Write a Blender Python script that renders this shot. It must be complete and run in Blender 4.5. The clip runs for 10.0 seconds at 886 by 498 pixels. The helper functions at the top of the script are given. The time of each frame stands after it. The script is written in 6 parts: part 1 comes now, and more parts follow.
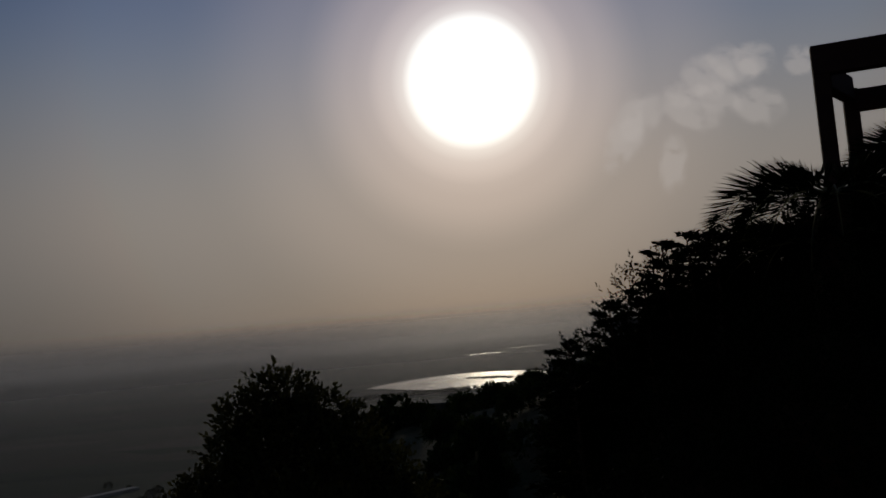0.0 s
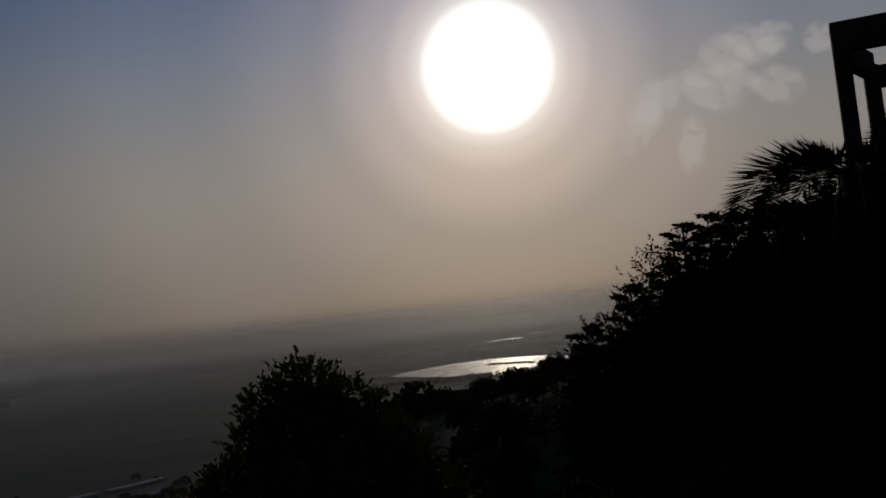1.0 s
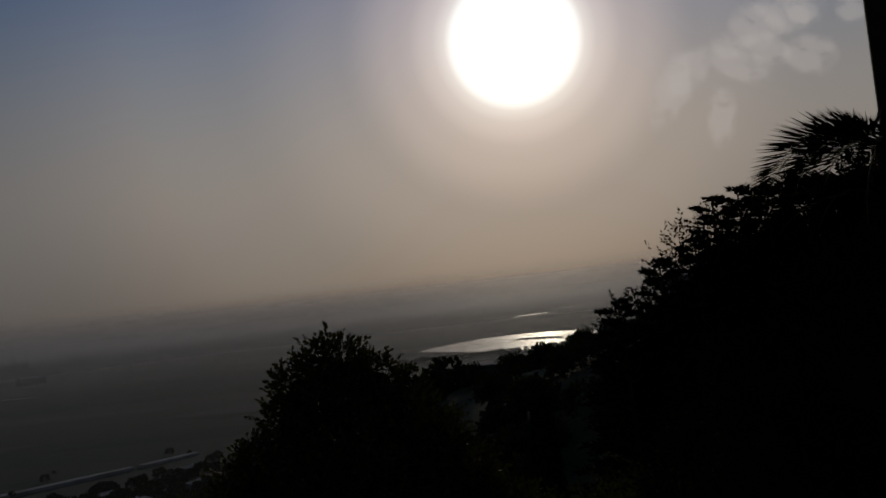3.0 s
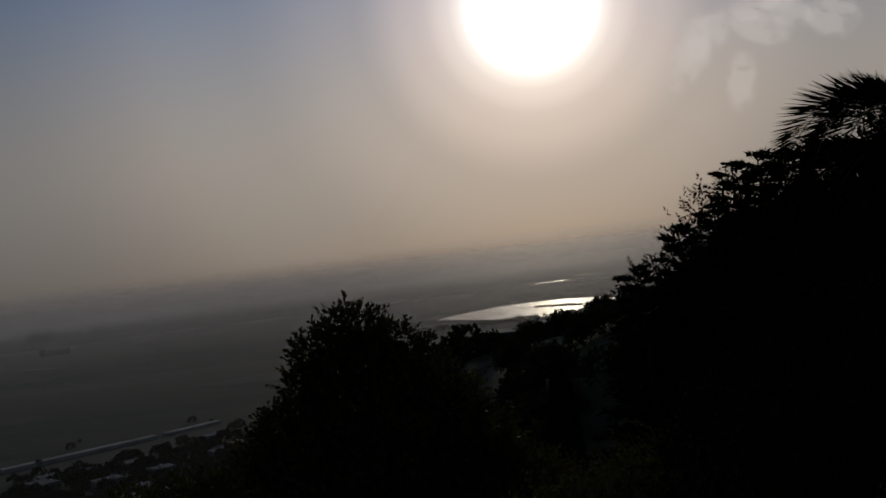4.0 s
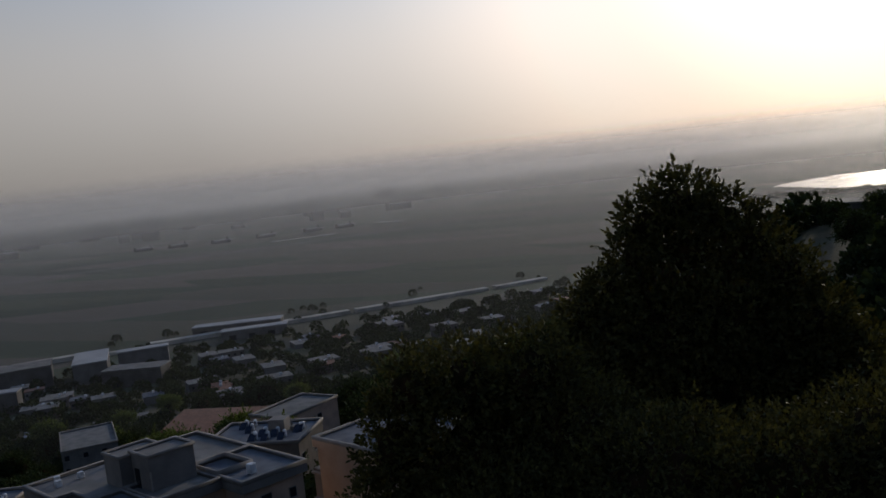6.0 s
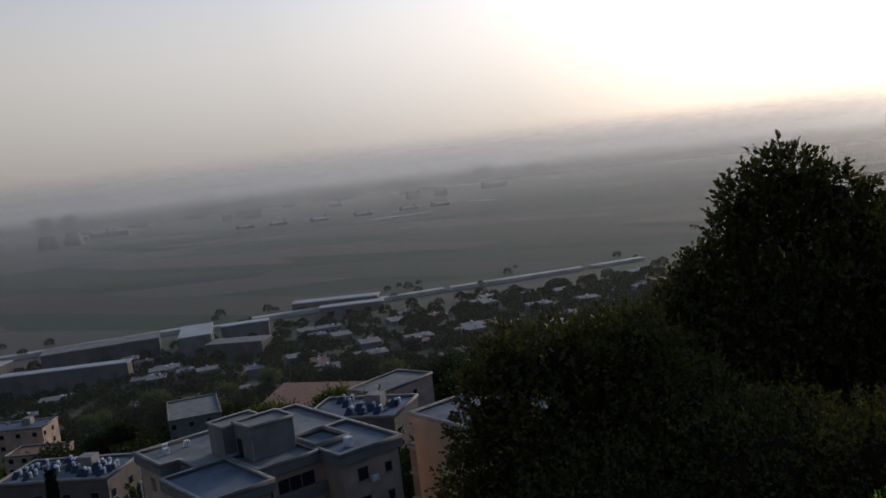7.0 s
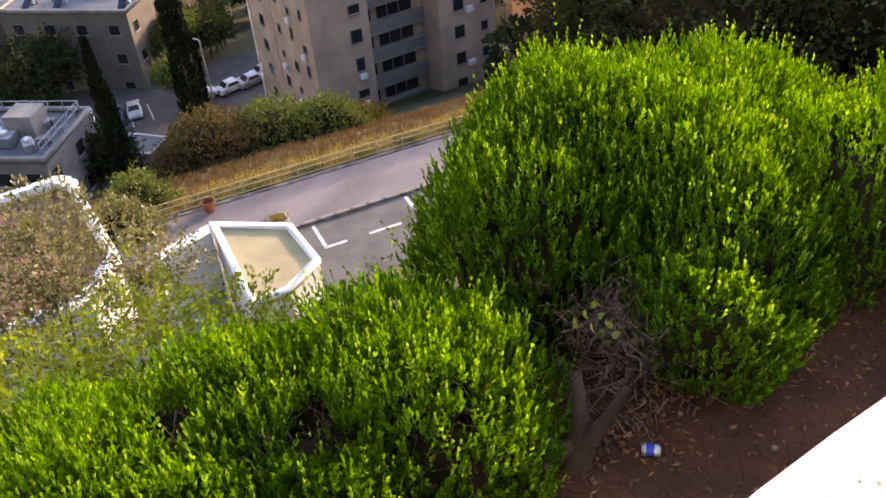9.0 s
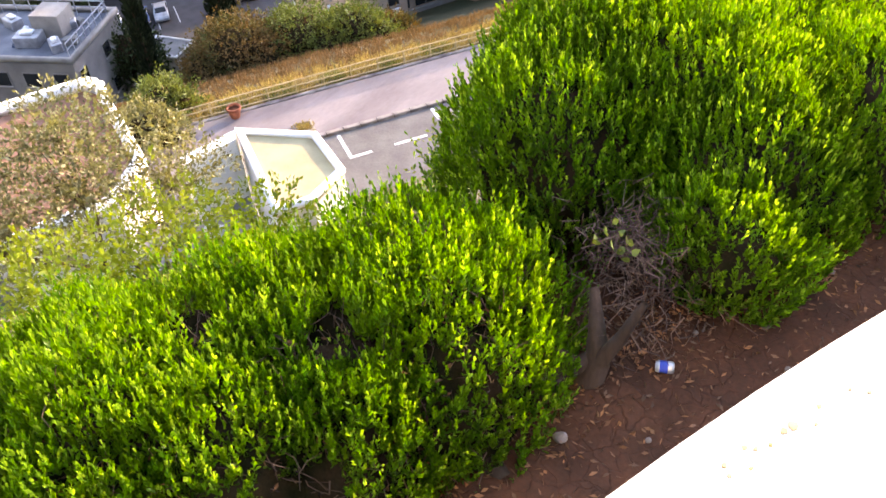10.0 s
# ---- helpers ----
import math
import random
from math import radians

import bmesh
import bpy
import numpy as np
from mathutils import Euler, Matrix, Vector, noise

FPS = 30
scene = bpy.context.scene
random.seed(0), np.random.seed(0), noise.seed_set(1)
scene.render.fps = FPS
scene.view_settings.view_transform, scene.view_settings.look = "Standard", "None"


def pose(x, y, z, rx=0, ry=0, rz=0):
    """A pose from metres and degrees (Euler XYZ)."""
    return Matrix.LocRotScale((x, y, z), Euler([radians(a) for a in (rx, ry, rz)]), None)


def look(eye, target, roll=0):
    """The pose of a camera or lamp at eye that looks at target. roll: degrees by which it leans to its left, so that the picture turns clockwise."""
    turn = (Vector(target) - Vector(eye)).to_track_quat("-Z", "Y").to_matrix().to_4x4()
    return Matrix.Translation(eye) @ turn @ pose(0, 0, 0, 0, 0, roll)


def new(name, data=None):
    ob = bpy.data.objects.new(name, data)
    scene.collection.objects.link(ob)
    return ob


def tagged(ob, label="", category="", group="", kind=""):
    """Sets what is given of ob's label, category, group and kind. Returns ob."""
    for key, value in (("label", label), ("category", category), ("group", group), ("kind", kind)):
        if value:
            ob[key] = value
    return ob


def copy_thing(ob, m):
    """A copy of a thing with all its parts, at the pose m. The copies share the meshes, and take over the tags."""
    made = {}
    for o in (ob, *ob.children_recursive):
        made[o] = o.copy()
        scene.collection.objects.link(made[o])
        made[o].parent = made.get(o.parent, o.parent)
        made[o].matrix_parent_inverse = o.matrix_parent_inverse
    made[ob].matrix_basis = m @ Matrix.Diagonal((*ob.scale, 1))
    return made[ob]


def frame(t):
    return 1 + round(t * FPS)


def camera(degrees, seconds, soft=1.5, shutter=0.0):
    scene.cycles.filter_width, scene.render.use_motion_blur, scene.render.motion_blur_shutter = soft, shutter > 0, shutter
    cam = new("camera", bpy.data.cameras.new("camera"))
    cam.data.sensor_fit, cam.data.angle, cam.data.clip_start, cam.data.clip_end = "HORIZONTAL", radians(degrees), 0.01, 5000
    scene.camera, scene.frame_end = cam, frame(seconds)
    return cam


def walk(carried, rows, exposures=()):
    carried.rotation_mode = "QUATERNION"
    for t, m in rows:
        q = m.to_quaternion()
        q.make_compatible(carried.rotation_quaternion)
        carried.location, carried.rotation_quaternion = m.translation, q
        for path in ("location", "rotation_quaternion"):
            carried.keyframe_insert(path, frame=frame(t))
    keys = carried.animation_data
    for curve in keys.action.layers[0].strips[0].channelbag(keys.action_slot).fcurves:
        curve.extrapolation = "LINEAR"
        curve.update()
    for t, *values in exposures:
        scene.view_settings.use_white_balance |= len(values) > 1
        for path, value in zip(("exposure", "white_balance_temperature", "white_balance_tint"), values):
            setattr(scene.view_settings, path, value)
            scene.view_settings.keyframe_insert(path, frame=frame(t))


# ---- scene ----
cam = camera(50.96, 10.0, soft=1.6)
EYE = (0.0, 0.0, 3.8)
# seconds, turn to the left, tilt up, lean
PATH = [
    (0, 0.00, 4.35, -5.06),
    (0.5, 0.75, 4.15, -5.75),
    (1, 1.27, 3.67, -6.16),
    (1.5, 2.23, 3.29, -6.74),
    (2, 2.84, 2.90, -6.80),
    (2.5, 2.96, 2.55, -6.66),
    (3.8, 3.52, 1.22, -6.50),
    (4, 4.45, 0.55, -6.99),
    (4.5, 11.68, -2.27, -6.23),
    (5, 16.51, -4.66, -5.64),
    (5.5, 20.23, -5.43, -5.69),
    (6, 25.18, -5.53, -6.43),
    (6.2, 27.01, -5.53, -6.68),
    (7.5, 33.35, -8.61, -6.10),
    (8, 35.58, -15.78, -6.29),
    (8.3, 36.38, -20.70, -7.11),
    (8.5, 37.76, -25.52, -7.13),
    (8.7, 38.81, -30.60, -6.51),
    (9, 40.25, -36.94, -5.23),
    (9.5, 41.59, -42.18, -4.96),
    (10, 42.75, -42.11, -4.98),
]

BASE = -3.3
# seconds, stops, white balance
STOPS = [(0, 0.0, 6500, 10), (2.7, 0.0, 6500, 10), (3.8, 0.2, 6500, 10), (4.5, 1.0, 6500, 10), (5.0, 1.6, 6400, 10), (5.5, 1.95, 6400, 10), (6.2, 2.2, 6400, 10),
         (7.5, 2.9, 6400, 10), (8.0, 3.2, 6700, 11), (8.3, 3.95, 7700, 17), (8.6, 4.8, 8500, 21), (9.0, 5.35, 8600, 22), (9.5, 6.08, 8800, 20), (10, 6.2, 8700, 21)]


def aim(t, yaw, tilt, lean):
    # the camera draws in a little over the wall as it tips down
    out = min(1.0, max(0.0, (9.3 - t) / 0.3)) * 0.018
    eye = Vector(EYE) + Vector((-0.966, 0.258, 0.0)) * out
    a, b = radians(yaw), radians(tilt)
    way = Vector((-math.sin(a) * math.cos(b), math.cos(a) * math.cos(b), math.sin(b)))
    return look(eye, eye + 2 * way, lean)


walk(cam, [(t, aim(t, *turn)) for t, *turn in PATH],
     exposures=[(t, stops + BASE, kelvin, tint) for t, stops, kelvin, tint in STOPS])

# ---- light: a low sun behind thick haze ----
SUN_AZ, SUN_EL = radians(2.7), radians(14.4)
SUN_WAY = Vector((math.sin(SUN_AZ) * math.cos(SUN_EL), math.cos(SUN_AZ) * math.cos(SUN_EL), math.sin(SUN_EL)))
world = bpy.data.worlds.new("world")
scene.world = world
world.use_nodes = True
SUN_POWER, SKY_STRENGTH = 1.75, 10.0
SKY_AIR = [(0.0, (0.03, 0.03, 0.032)), (0.485, (0.06, 0.058, 0.06)), (0.50, (0.10, 0.094, 0.092)), (0.53, (0.197, 0.173, 0.154)),
           (0.555, (0.194, 0.183, 0.17)), (0.585, (0.118, 0.145, 0.188)), (0.61, (0.066, 0.102, 0.18)), (0.66, (0.036, 0.067, 0.142)), (1.0, (0.02, 0.025, 0.033))]
SKY_HALO = [(0.0, (1.7, 1.58, 1.48)), (0.04, (1.6, 1.46, 1.36)), (0.08, (1.42, 1.33, 1.25)), (0.12, (1.06, 1.02, 1.0)), (0.17, (0.72, 0.73, 0.76)), (0.24, (0.5, 0.52, 0.56)), (0.4, (0.30, 0.30, 0.295)), (1.0, (0.21, 0.205, 0.20))]
SKY_CORE = [(0.0, (8, 8, 7.4)), (0.014, (2.4, 2.4, 2.2)), (0.0205, (0.95, 0.92, 0.84)), (0.0235, (0.60, 0.52, 0.45)), (0.029, (0.39, 0.305, 0.255)), (0.038, (0.24, 0.178, 0.145)), (0.06, (0.09, 0.065, 0.052)), (0.10, (0.025, 0.018, 0.015)), (0.17, (0, 0, 0))]
# radius, share of light scattered, top of its thin foot, heights between which the mist thins out
MIST = [(330, 0.05, -55, -4, 20), (680, 0.11, -60, -11, 24), (1200, 0.20, -69, -23, 30), (1900, 0.36, -69, -39, 40), (3450, 0.8, -80, -66, 68), (4700, 0.93, -106, -100, 90)]
# place on the sky, half width and height in metres, lean
CLOUDS = [(11.7, 10.2, 80, 200, 25), (12.7, 10.7, 80, 170, 40), (17.0, 12.9, 130, 100, 25), (18.5, 13.3, 130, 80, 35), (19.7, 13.5, 90, 80, 0), (19.7, 10.8, 120, 90, 20), (22.1, 13.0, 70, 70, 0), (15.3, 12.1, 90, 60, 20), (14.4, 8.1, 70, 140, 10), (15.8, 10.9, 150, 70, 30), (17.4, 11.6, 120, 70, 40)]
nt = world.node_tree
N, L = nt.nodes, nt.links
bg = N["Background"]
coord = N.new("ShaderNodeTexCoord")
unit = N.new("ShaderNodeVectorMath")
unit.operation = "NORMALIZE"
L.new(coord.outputs["Generated"], unit.inputs[0])
split = N.new("ShaderNodeSeparateXYZ")
L.new(unit.outputs[0], split.inputs[0])


def math_node(tree, op, a, b=None, c=None):
    node = tree.nodes.new("ShaderNodeMath")
    node.operation = op
    for slot, value in zip(node.inputs, (a, b, c)):
        if value is None:
            continue
        if isinstance(value, (int, float)):
            slot.default_value = value
        else:
            tree.links.new(value, slot)
    return node.outputs[0]


def ramp_node(tree, source, stops, ease="LINEAR"):
    node = tree.nodes.new("ShaderNodeValToRGB")
    node.color_ramp.interpolation = ease
    el = node.color_ramp.elements
    while len(el) > 1:
        el.remove(el[-1])
    el[0].position, el[0].color = stops[0][0], (*stops[0][1], 1)
    for at, colour in stops[1:]:
        e = el.new(at)
        e.color = (*colour, 1)
    tree.links.new(source, node.inputs[0])
    return node.outputs[0]


dot = N.new("ShaderNodeVectorMath")
dot.operation = "DOT_PRODUCT"
L.new(unit.outputs[0], dot.inputs[0])
dot.inputs[1].default_value = SUN_WAY
angle = math_node(nt, "DIVIDE", math_node(nt, "ARCCOSINE", math_node(nt, "MINIMUM", dot.outputs["Value"], 0.999999)), math.pi)
# hazy air by height above the horizon (0.5 is level, 1 is overhead)
height_share = math_node(nt, "MULTIPLY_ADD", math_node(nt, "ARCSINE", split.outputs[2]), 1 / math.pi, 0.5)
air = ramp_node(nt, height_share, SKY_AIR, "B_SPLINE")
# forward scatter round the sun, out to the dim sky opposite
halo = ramp_node(nt, angle, SKY_HALO, "B_SPLINE")
core = ramp_node(nt, angle, SKY_CORE, "EASE")
lit = N.new("ShaderNodeMix")
lit.data_type, lit.blend_type = "RGBA", "MULTIPLY"
lit.inputs[0].default_value = 1.0
L.new(air, lit.inputs[6])
L.new(halo, lit.inputs[7])
sum_1 = N.new("ShaderNodeMix")
sum_1.data_type, sum_1.blend_type = "RGBA", "ADD"
sum_1.inputs[0].default_value = 1.0
L.new(lit.outputs[2], sum_1.inputs[6])
L.new(core, sum_1.inputs[7])
L.new(sum_1.outputs[2], bg.inputs[0])
bg.inputs[1].default_value = SKY_STRENGTH
sky = N.new("ShaderNodeTexSky")
sky.sky_type, sky.sun_disc = "NISHITA", False
sky.sun_elevation, sky.sun_rotation = SUN_EL, SUN_AZ
sky.air_density, sky.dust_density, sky.ozone_density = 1.0, 1.0, 2.0
clear = N.new("ShaderNodeBackground")
clear.inputs[1].default_value = 0.02
L.new(sky.outputs[0], clear.inputs[0])
both = N.new("ShaderNodeAddShader")
L.new(bg.outputs[0], both.inputs[0])
L.new(clear.outputs[0], both.inputs[1])
L.new(both.outputs[0], N["World Output"].inputs[0])

sun = new("sun", bpy.data.lights.new("sun", "SUN"))
sun.data.energy, sun.data.angle, sun.data.color = SUN_POWER, radians(1.0), (1.0, 0.86, 0.62)
sun.matrix_world = look(SUN_WAY * 100, (0, 0, 0))

# ---- materials ----
def material(name, colour, rough=0.8, vary=0.25, scale=1.0, bump=0.3, second=None, metal=0.0, island=0.0, translucent=0.0, spec=0.3, stretch=(1, 1, 1), by_object=0.0):
    """Colour with grain at two scales, a second tone in patches, fine relief; translucent for leaves."""
    m = bpy.data.materials.new(name)
    m.use_nodes = True
    t = m.node_tree
    p = t.nodes["Principled BSDF"]
    p.inputs["Roughness"].default_value, p.inputs["Metallic"].default_value = rough, metal
    p.inputs["Specular IOR Level"].default_value = spec
    where = t.nodes.new("ShaderNodeTexCoord")
    place = t.nodes.new("ShaderNodeMapping")
    place.inputs["Scale"].default_value = stretch
    t.links.new(where.outputs["Object"], place.inputs[0])
    fine, broad = t.nodes.new("ShaderNodeTexNoise"), t.nodes.new("ShaderNodeTexNoise")
    for node, s, d in ((fine, 18 * scale, 6), (broad, 1.3 * scale, 4)):
        node.inputs["Scale"].default_value, node.inputs["Detail"].default_value = s, d
        t.links.new(place.outputs[0], node.inputs["Vector"])
    tone = t.nodes.new("ShaderNodeMix")
    tone.data_type = "RGBA"
    tone.inputs[6].default_value = (*colour, 1)
    tone.inputs[7].default_value = (*(second or [c * 0.6 for c in colour]), 1)
    patch = t.nodes.new("ShaderNodeMapRange")
    patch.inputs[1].default_value, patch.inputs[2].default_value = 0.38, 0.66
    t.links.new(broad.outputs[0], patch.inputs[0])
    t.links.new(patch.outputs[0], tone.inputs[0])
    level = math_node(t, "MULTIPLY_ADD", fine.outputs[0], 2 * vary, 1 - vary)
    if island or by_object:
        if island:
            pick = t.nodes.new("ShaderNodeNewGeometry").outputs["Random Per Island"]
        else:
            pick = t.nodes.new("ShaderNodeObjectInfo").outputs["Random"]
        level = math_node(t, "MULTIPLY", level, math_node(t, "MULTIPLY_ADD", pick, 2 * (island or by_object), 1 - (island or by_object)))
    shade = t.nodes.new("ShaderNodeMix")
    shade.data_type, shade.blend_type = "RGBA", "MULTIPLY"
    shade.inputs[0].default_value = 1
    t.links.new(tone.outputs[2], shade.inputs[6])
    t.links.new(level, shade.inputs[7])
    t.links.new(shade.outputs[2], p.inputs["Base Color"])
    if bump:
        b = t.nodes.new("ShaderNodeBump")
        b.inputs["Strength"].default_value, b.inputs["Distance"].default_value = bump, 0.02 / scale
        t.links.new(fine.outputs[0], b.inputs["Height"])
        t.links.new(b.outputs[0], p.inputs["Normal"])
    if translucent:
        back = t.nodes.new("ShaderNodeBsdfTranslucent")
        warm = t.nodes.new("ShaderNodeMix")
        warm.data_type, warm.blend_type = "RGBA", "MULTIPLY"
        warm.inputs[0].default_value = 1
        warm.inputs[7].default_value = (1.35, 1.25, 0.45, 1)
        t.links.new(shade.outputs[2], warm.inputs[6])
        t.links.new(warm.outputs[2], back.inputs[0])
        mix = t.nodes.new("ShaderNodeMixShader")
        mix.inputs[0].default_value = translucent
        t.links.new(p.outputs[0], mix.inputs[1])
        t.links.new(back.outputs[0], mix.inputs[2])
        t.links.new(mix.outputs[0], t.nodes["Material Output"].inputs[0])
    return m


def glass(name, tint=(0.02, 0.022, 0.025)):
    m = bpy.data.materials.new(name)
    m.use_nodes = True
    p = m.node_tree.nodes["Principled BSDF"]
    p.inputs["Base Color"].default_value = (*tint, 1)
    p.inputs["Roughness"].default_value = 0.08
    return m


SOIL = material("soil", (0.098, 0.034, 0.014), 0.95, 0.5, 2.2, 0.9, (0.05, 0.018, 0.008))
SCRUB = material("scrub", (0.10, 0.085, 0.045), 0.95, 0.35, 0.12, 0.4, (0.045, 0.055, 0.025))
HEDGE_LEAF = material("hedge_leaf", (0.10, 0.215, 0.006), 0.40, 0.2, 3.0, 0.0, (0.052, 0.15, 0.005), island=0.5, translucent=0.5, spec=0.4)
# paler, yellower copy of the hedge leaf: sun on the tips put into colour
HEDGE_SUN_TIP = material("hedge_sun_tip", (0.27, 0.42, 0.045), 0.30, 0.2, 3.0, 0.0, (0.18, 0.33, 0.02), island=0.4, translucent=0.45, spec=0.7)
DARK_LEAF = material("dark_leaf", (0.085, 0.082, 0.03), 0.7, 0.3, 2.0, 0.0, (0.05, 0.05, 0.02), island=0.5, translucent=0.2, spec=0.1)
# near-black copy of the dark leaf: the backlit shade is put into its colour
BACKLIT_LEAF = material("shaded_leaf", (0.016, 0.020, 0.009), 0.8, 0.3, 2.0, 0.0, (0.010, 0.013, 0.006), island=0.5, translucent=0.1, spec=0.05)
OLIVE_LEAF = material("olive_leaf", (0.22, 0.215, 0.115), 0.45, 0.2, 2.0, 0.0, (0.13, 0.13, 0.06), island=0.5, translucent=0.3)
TOWN_LEAF = material("town_leaf", (0.042, 0.058, 0.022), 0.8, 0.3, 0.5, 0.0, (0.025, 0.038, 0.016), island=0.5, translucent=0.15, spec=0.1)
SHOOT_LEAF = material("yellow_shoot", (0.22, 0.28, 0.03), 0.45, 0.2, 2.0, 0.0, (0.2, 0.25, 0.02), island=0.4, translucent=0.45)
LIGHT_LEAF = material("light_leaf", (0.105, 0.13, 0.03), 0.7, 0.3, 0.5, 0.0, (0.08, 0.12, 0.03), island=0.5, translucent=0.25)
RUST_LEAF = material("rust_leaf", (0.15, 0.085, 0.03), 0.8, 0.3, 0.4, 0.0, (0.055, 0.07, 0.022), island=0.45, translucent=0.2)
STRAW = material("straw", (0.33, 0.245, 0.11), 0.8, 0.3, 1.0, 0.0, (0.26, 0.21, 0.08), island=0.4, translucent=0.3)
RED_GRASS = material("red_grass", (0.17, 0.105, 0.058), 0.85, 0.3, 1.0, 0.0, (0.15, 0.09, 0.045), island=0.4, translucent=0.2)
CYPRESS_LEAF = material("cypress_leaf", (0.022, 0.032, 0.014), 0.8, 0.3, 1.0, 0.0, (0.013, 0.02, 0.01), island=0.5, spec=0.1)
BARK = material("bark", (0.085, 0.05, 0.032), 0.9, 0.4, 2.5, 0.9, (0.045, 0.028, 0.018), stretch=(1, 1, 0.25))
TWIG = material("dead_twig", (0.17, 0.10, 0.068), 0.9, 0.3, 4.0, 0.2, (0.075, 0.045, 0.034), island=0.4)
DEAD_LEAF = material("dead_leaf", (0.28, 0.115, 0.042), 0.8, 0.3, 4.0, 0.0, (0.13, 0.075, 0.045), island=0.5)
# crown fill: near-black puts inner shade into the colour, brown patches are twigs
SHADE_CORE = material("shade_core", (0.016, 0.016, 0.007), 0.95, 0.5, 4.0, 0.0, (0.05, 0.03, 0.017), spec=0.0)
WHITE_PAINT = material("white_paint", (0.80, 0.79, 0.75), 0.7, 0.05, 2.0, 0.15, (0.76, 0.74, 0.68))
WHITE_WALL = material("white_wall", (0.72, 0.69, 0.64), 0.8, 0.08, 0.6, 0.2, (0.62, 0.58, 0.52))
CREAM = material("cream_roof", (0.44, 0.36, 0.20), 0.8, 0.12, 0.8, 0.2, (0.36, 0.29, 0.16))
STUCCO = material("stucco", (0.50, 0.35, 0.255), 0.9, 0.12, 0.35, 0.3, (0.36, 0.26, 0.20))
STUCCO_WARM = material("stucco_warm", (0.52, 0.37, 0.26), 0.9, 0.1, 0.35, 0.3, (0.45, 0.31, 0.21))
STUCCO_GREY = material("stucco_grey", (0.235, 0.215, 0.195), 0.9, 0.12, 0.35, 0.3, (0.165, 0.15, 0.14))
CONCRETE = material("concrete", (0.31, 0.28, 0.245), 0.9, 0.15, 0.7, 0.3, (0.23, 0.205, 0.185))
FASCIA = material("fascia", (0.20, 0.185, 0.17), 0.9, 0.15, 0.5, 0.2, (0.15, 0.14, 0.13))
TAR = material("roof_tar", (0.155, 0.165, 0.18), 0.75, 0.2, 0.4, 0.3, (0.10, 0.108, 0.125))
ROOF_PALE = material("roof_pale", (0.24, 0.225, 0.205), 0.85, 0.2, 0.3, 0.2, (0.155, 0.147, 0.137))
ROOF_TILE = material("roof_tile", (0.26, 0.13, 0.085), 0.9, 0.2, 0.6, 0.3, (0.18, 0.09, 0.06))
FAR_WALL = material("far_wall", (0.19, 0.175, 0.16), 0.9, 0.2, 0.1, 0.0, (0.12, 0.11, 0.10), by_object=0.3)
METAL_ROOF = material("metal_roof", (0.46, 0.45, 0.43), 0.7, 0.1, 0.05, 0.0, (0.36, 0.35, 0.34))
ASPHALT = material("asphalt", (0.085, 0.08, 0.082), 0.95, 0.25, 0.5, 0.3, (0.062, 0.058, 0.06))
BAY = material("worn_asphalt", (0.15, 0.14, 0.13), 0.95, 0.25, 0.5, 0.3, (0.11, 0.10, 0.095))
STONE = material("stone", (0.25, 0.19, 0.15), 0.95, 0.3, 6.0, 0.3)
STUCCO_OLD = material("stucco_old", (0.17, 0.14, 0.115), 0.95, 0.2, 0.4, 0.3, (0.13, 0.11, 0.092))
# darker stretched patches put the tree shadows into the road's colour
ROAD_SHADOWED = material("worn_shadowed_road", (0.23, 0.195, 0.19), 0.9, 0.15, 0.35, 0.3, (0.165, 0.135, 0.135), stretch=(1, 0.35, 1))
LINE_PAINT = material("line_paint", (0.72, 0.71, 0.68), 0.8, 0.1, 2.0, 0.1)
KERB = material("kerb_stone", (0.30, 0.27, 0.24), 0.9, 0.2, 1.0, 0.3, (0.15, 0.12, 0.11))
FENCE_PAINT = material("fence_paint", (0.36, 0.30, 0.18), 0.6, 0.15, 2.0, 0.1, (0.38, 0.31, 0.18))
CLAY = material("clay_pot", (0.30, 0.10, 0.055), 0.85, 0.2, 3.0, 0.2)
# very dark brown, with the shade on this wall put into the colour
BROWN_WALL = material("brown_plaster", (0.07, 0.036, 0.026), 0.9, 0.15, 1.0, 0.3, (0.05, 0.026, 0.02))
BEAM = material("painted_beam", (0.075, 0.035, 0.028), 0.8, 0.15, 1.5, 0.2, (0.055, 0.026, 0.02))
STEEL = material("galvanised", (0.45, 0.45, 0.46), 0.4, 0.1, 1.0, 0.0, metal=0.6)
TANK = material("tank_white", (0.78, 0.78, 0.78), 0.4, 0.05, 1.0, 0.0)
PANEL = material("solar_panel", (0.03, 0.04, 0.07), 0.2, 0.1, 1.0, 0.0)
WINDOW = glass("window_glass")
SHUTTER = material("shutter", (0.30, 0.27, 0.25), 0.7, 0.1, 1.0, 0.1)
RUBBER = material("rubber", (0.02, 0.02, 0.02), 0.8, 0.1, 3.0, 0.0)
CAR_WHITE = material("car_white", (0.72, 0.73, 0.75), 0.25, 0.03, 1.0, 0.0, spec=0.5)
CAR_BLUE = material("car_blue", (0.05, 0.09, 0.2), 0.25, 0.05, 1.0, 0.0, spec=0.5)
CAR_SILVER = material("car_silver", (0.42, 0.45, 0.5), 0.3, 0.05, 1.0, 0.0, metal=0.4, spec=0.5)
CAN_BLUE = material("can_blue", (0.03, 0.07, 0.42), 0.35, 0.1, 8.0, 0.0)
CAN_SILVER = material("can_silver", (0.72, 0.72, 0.70), 0.3, 0.1, 8.0, 0.0, metal=0.7)
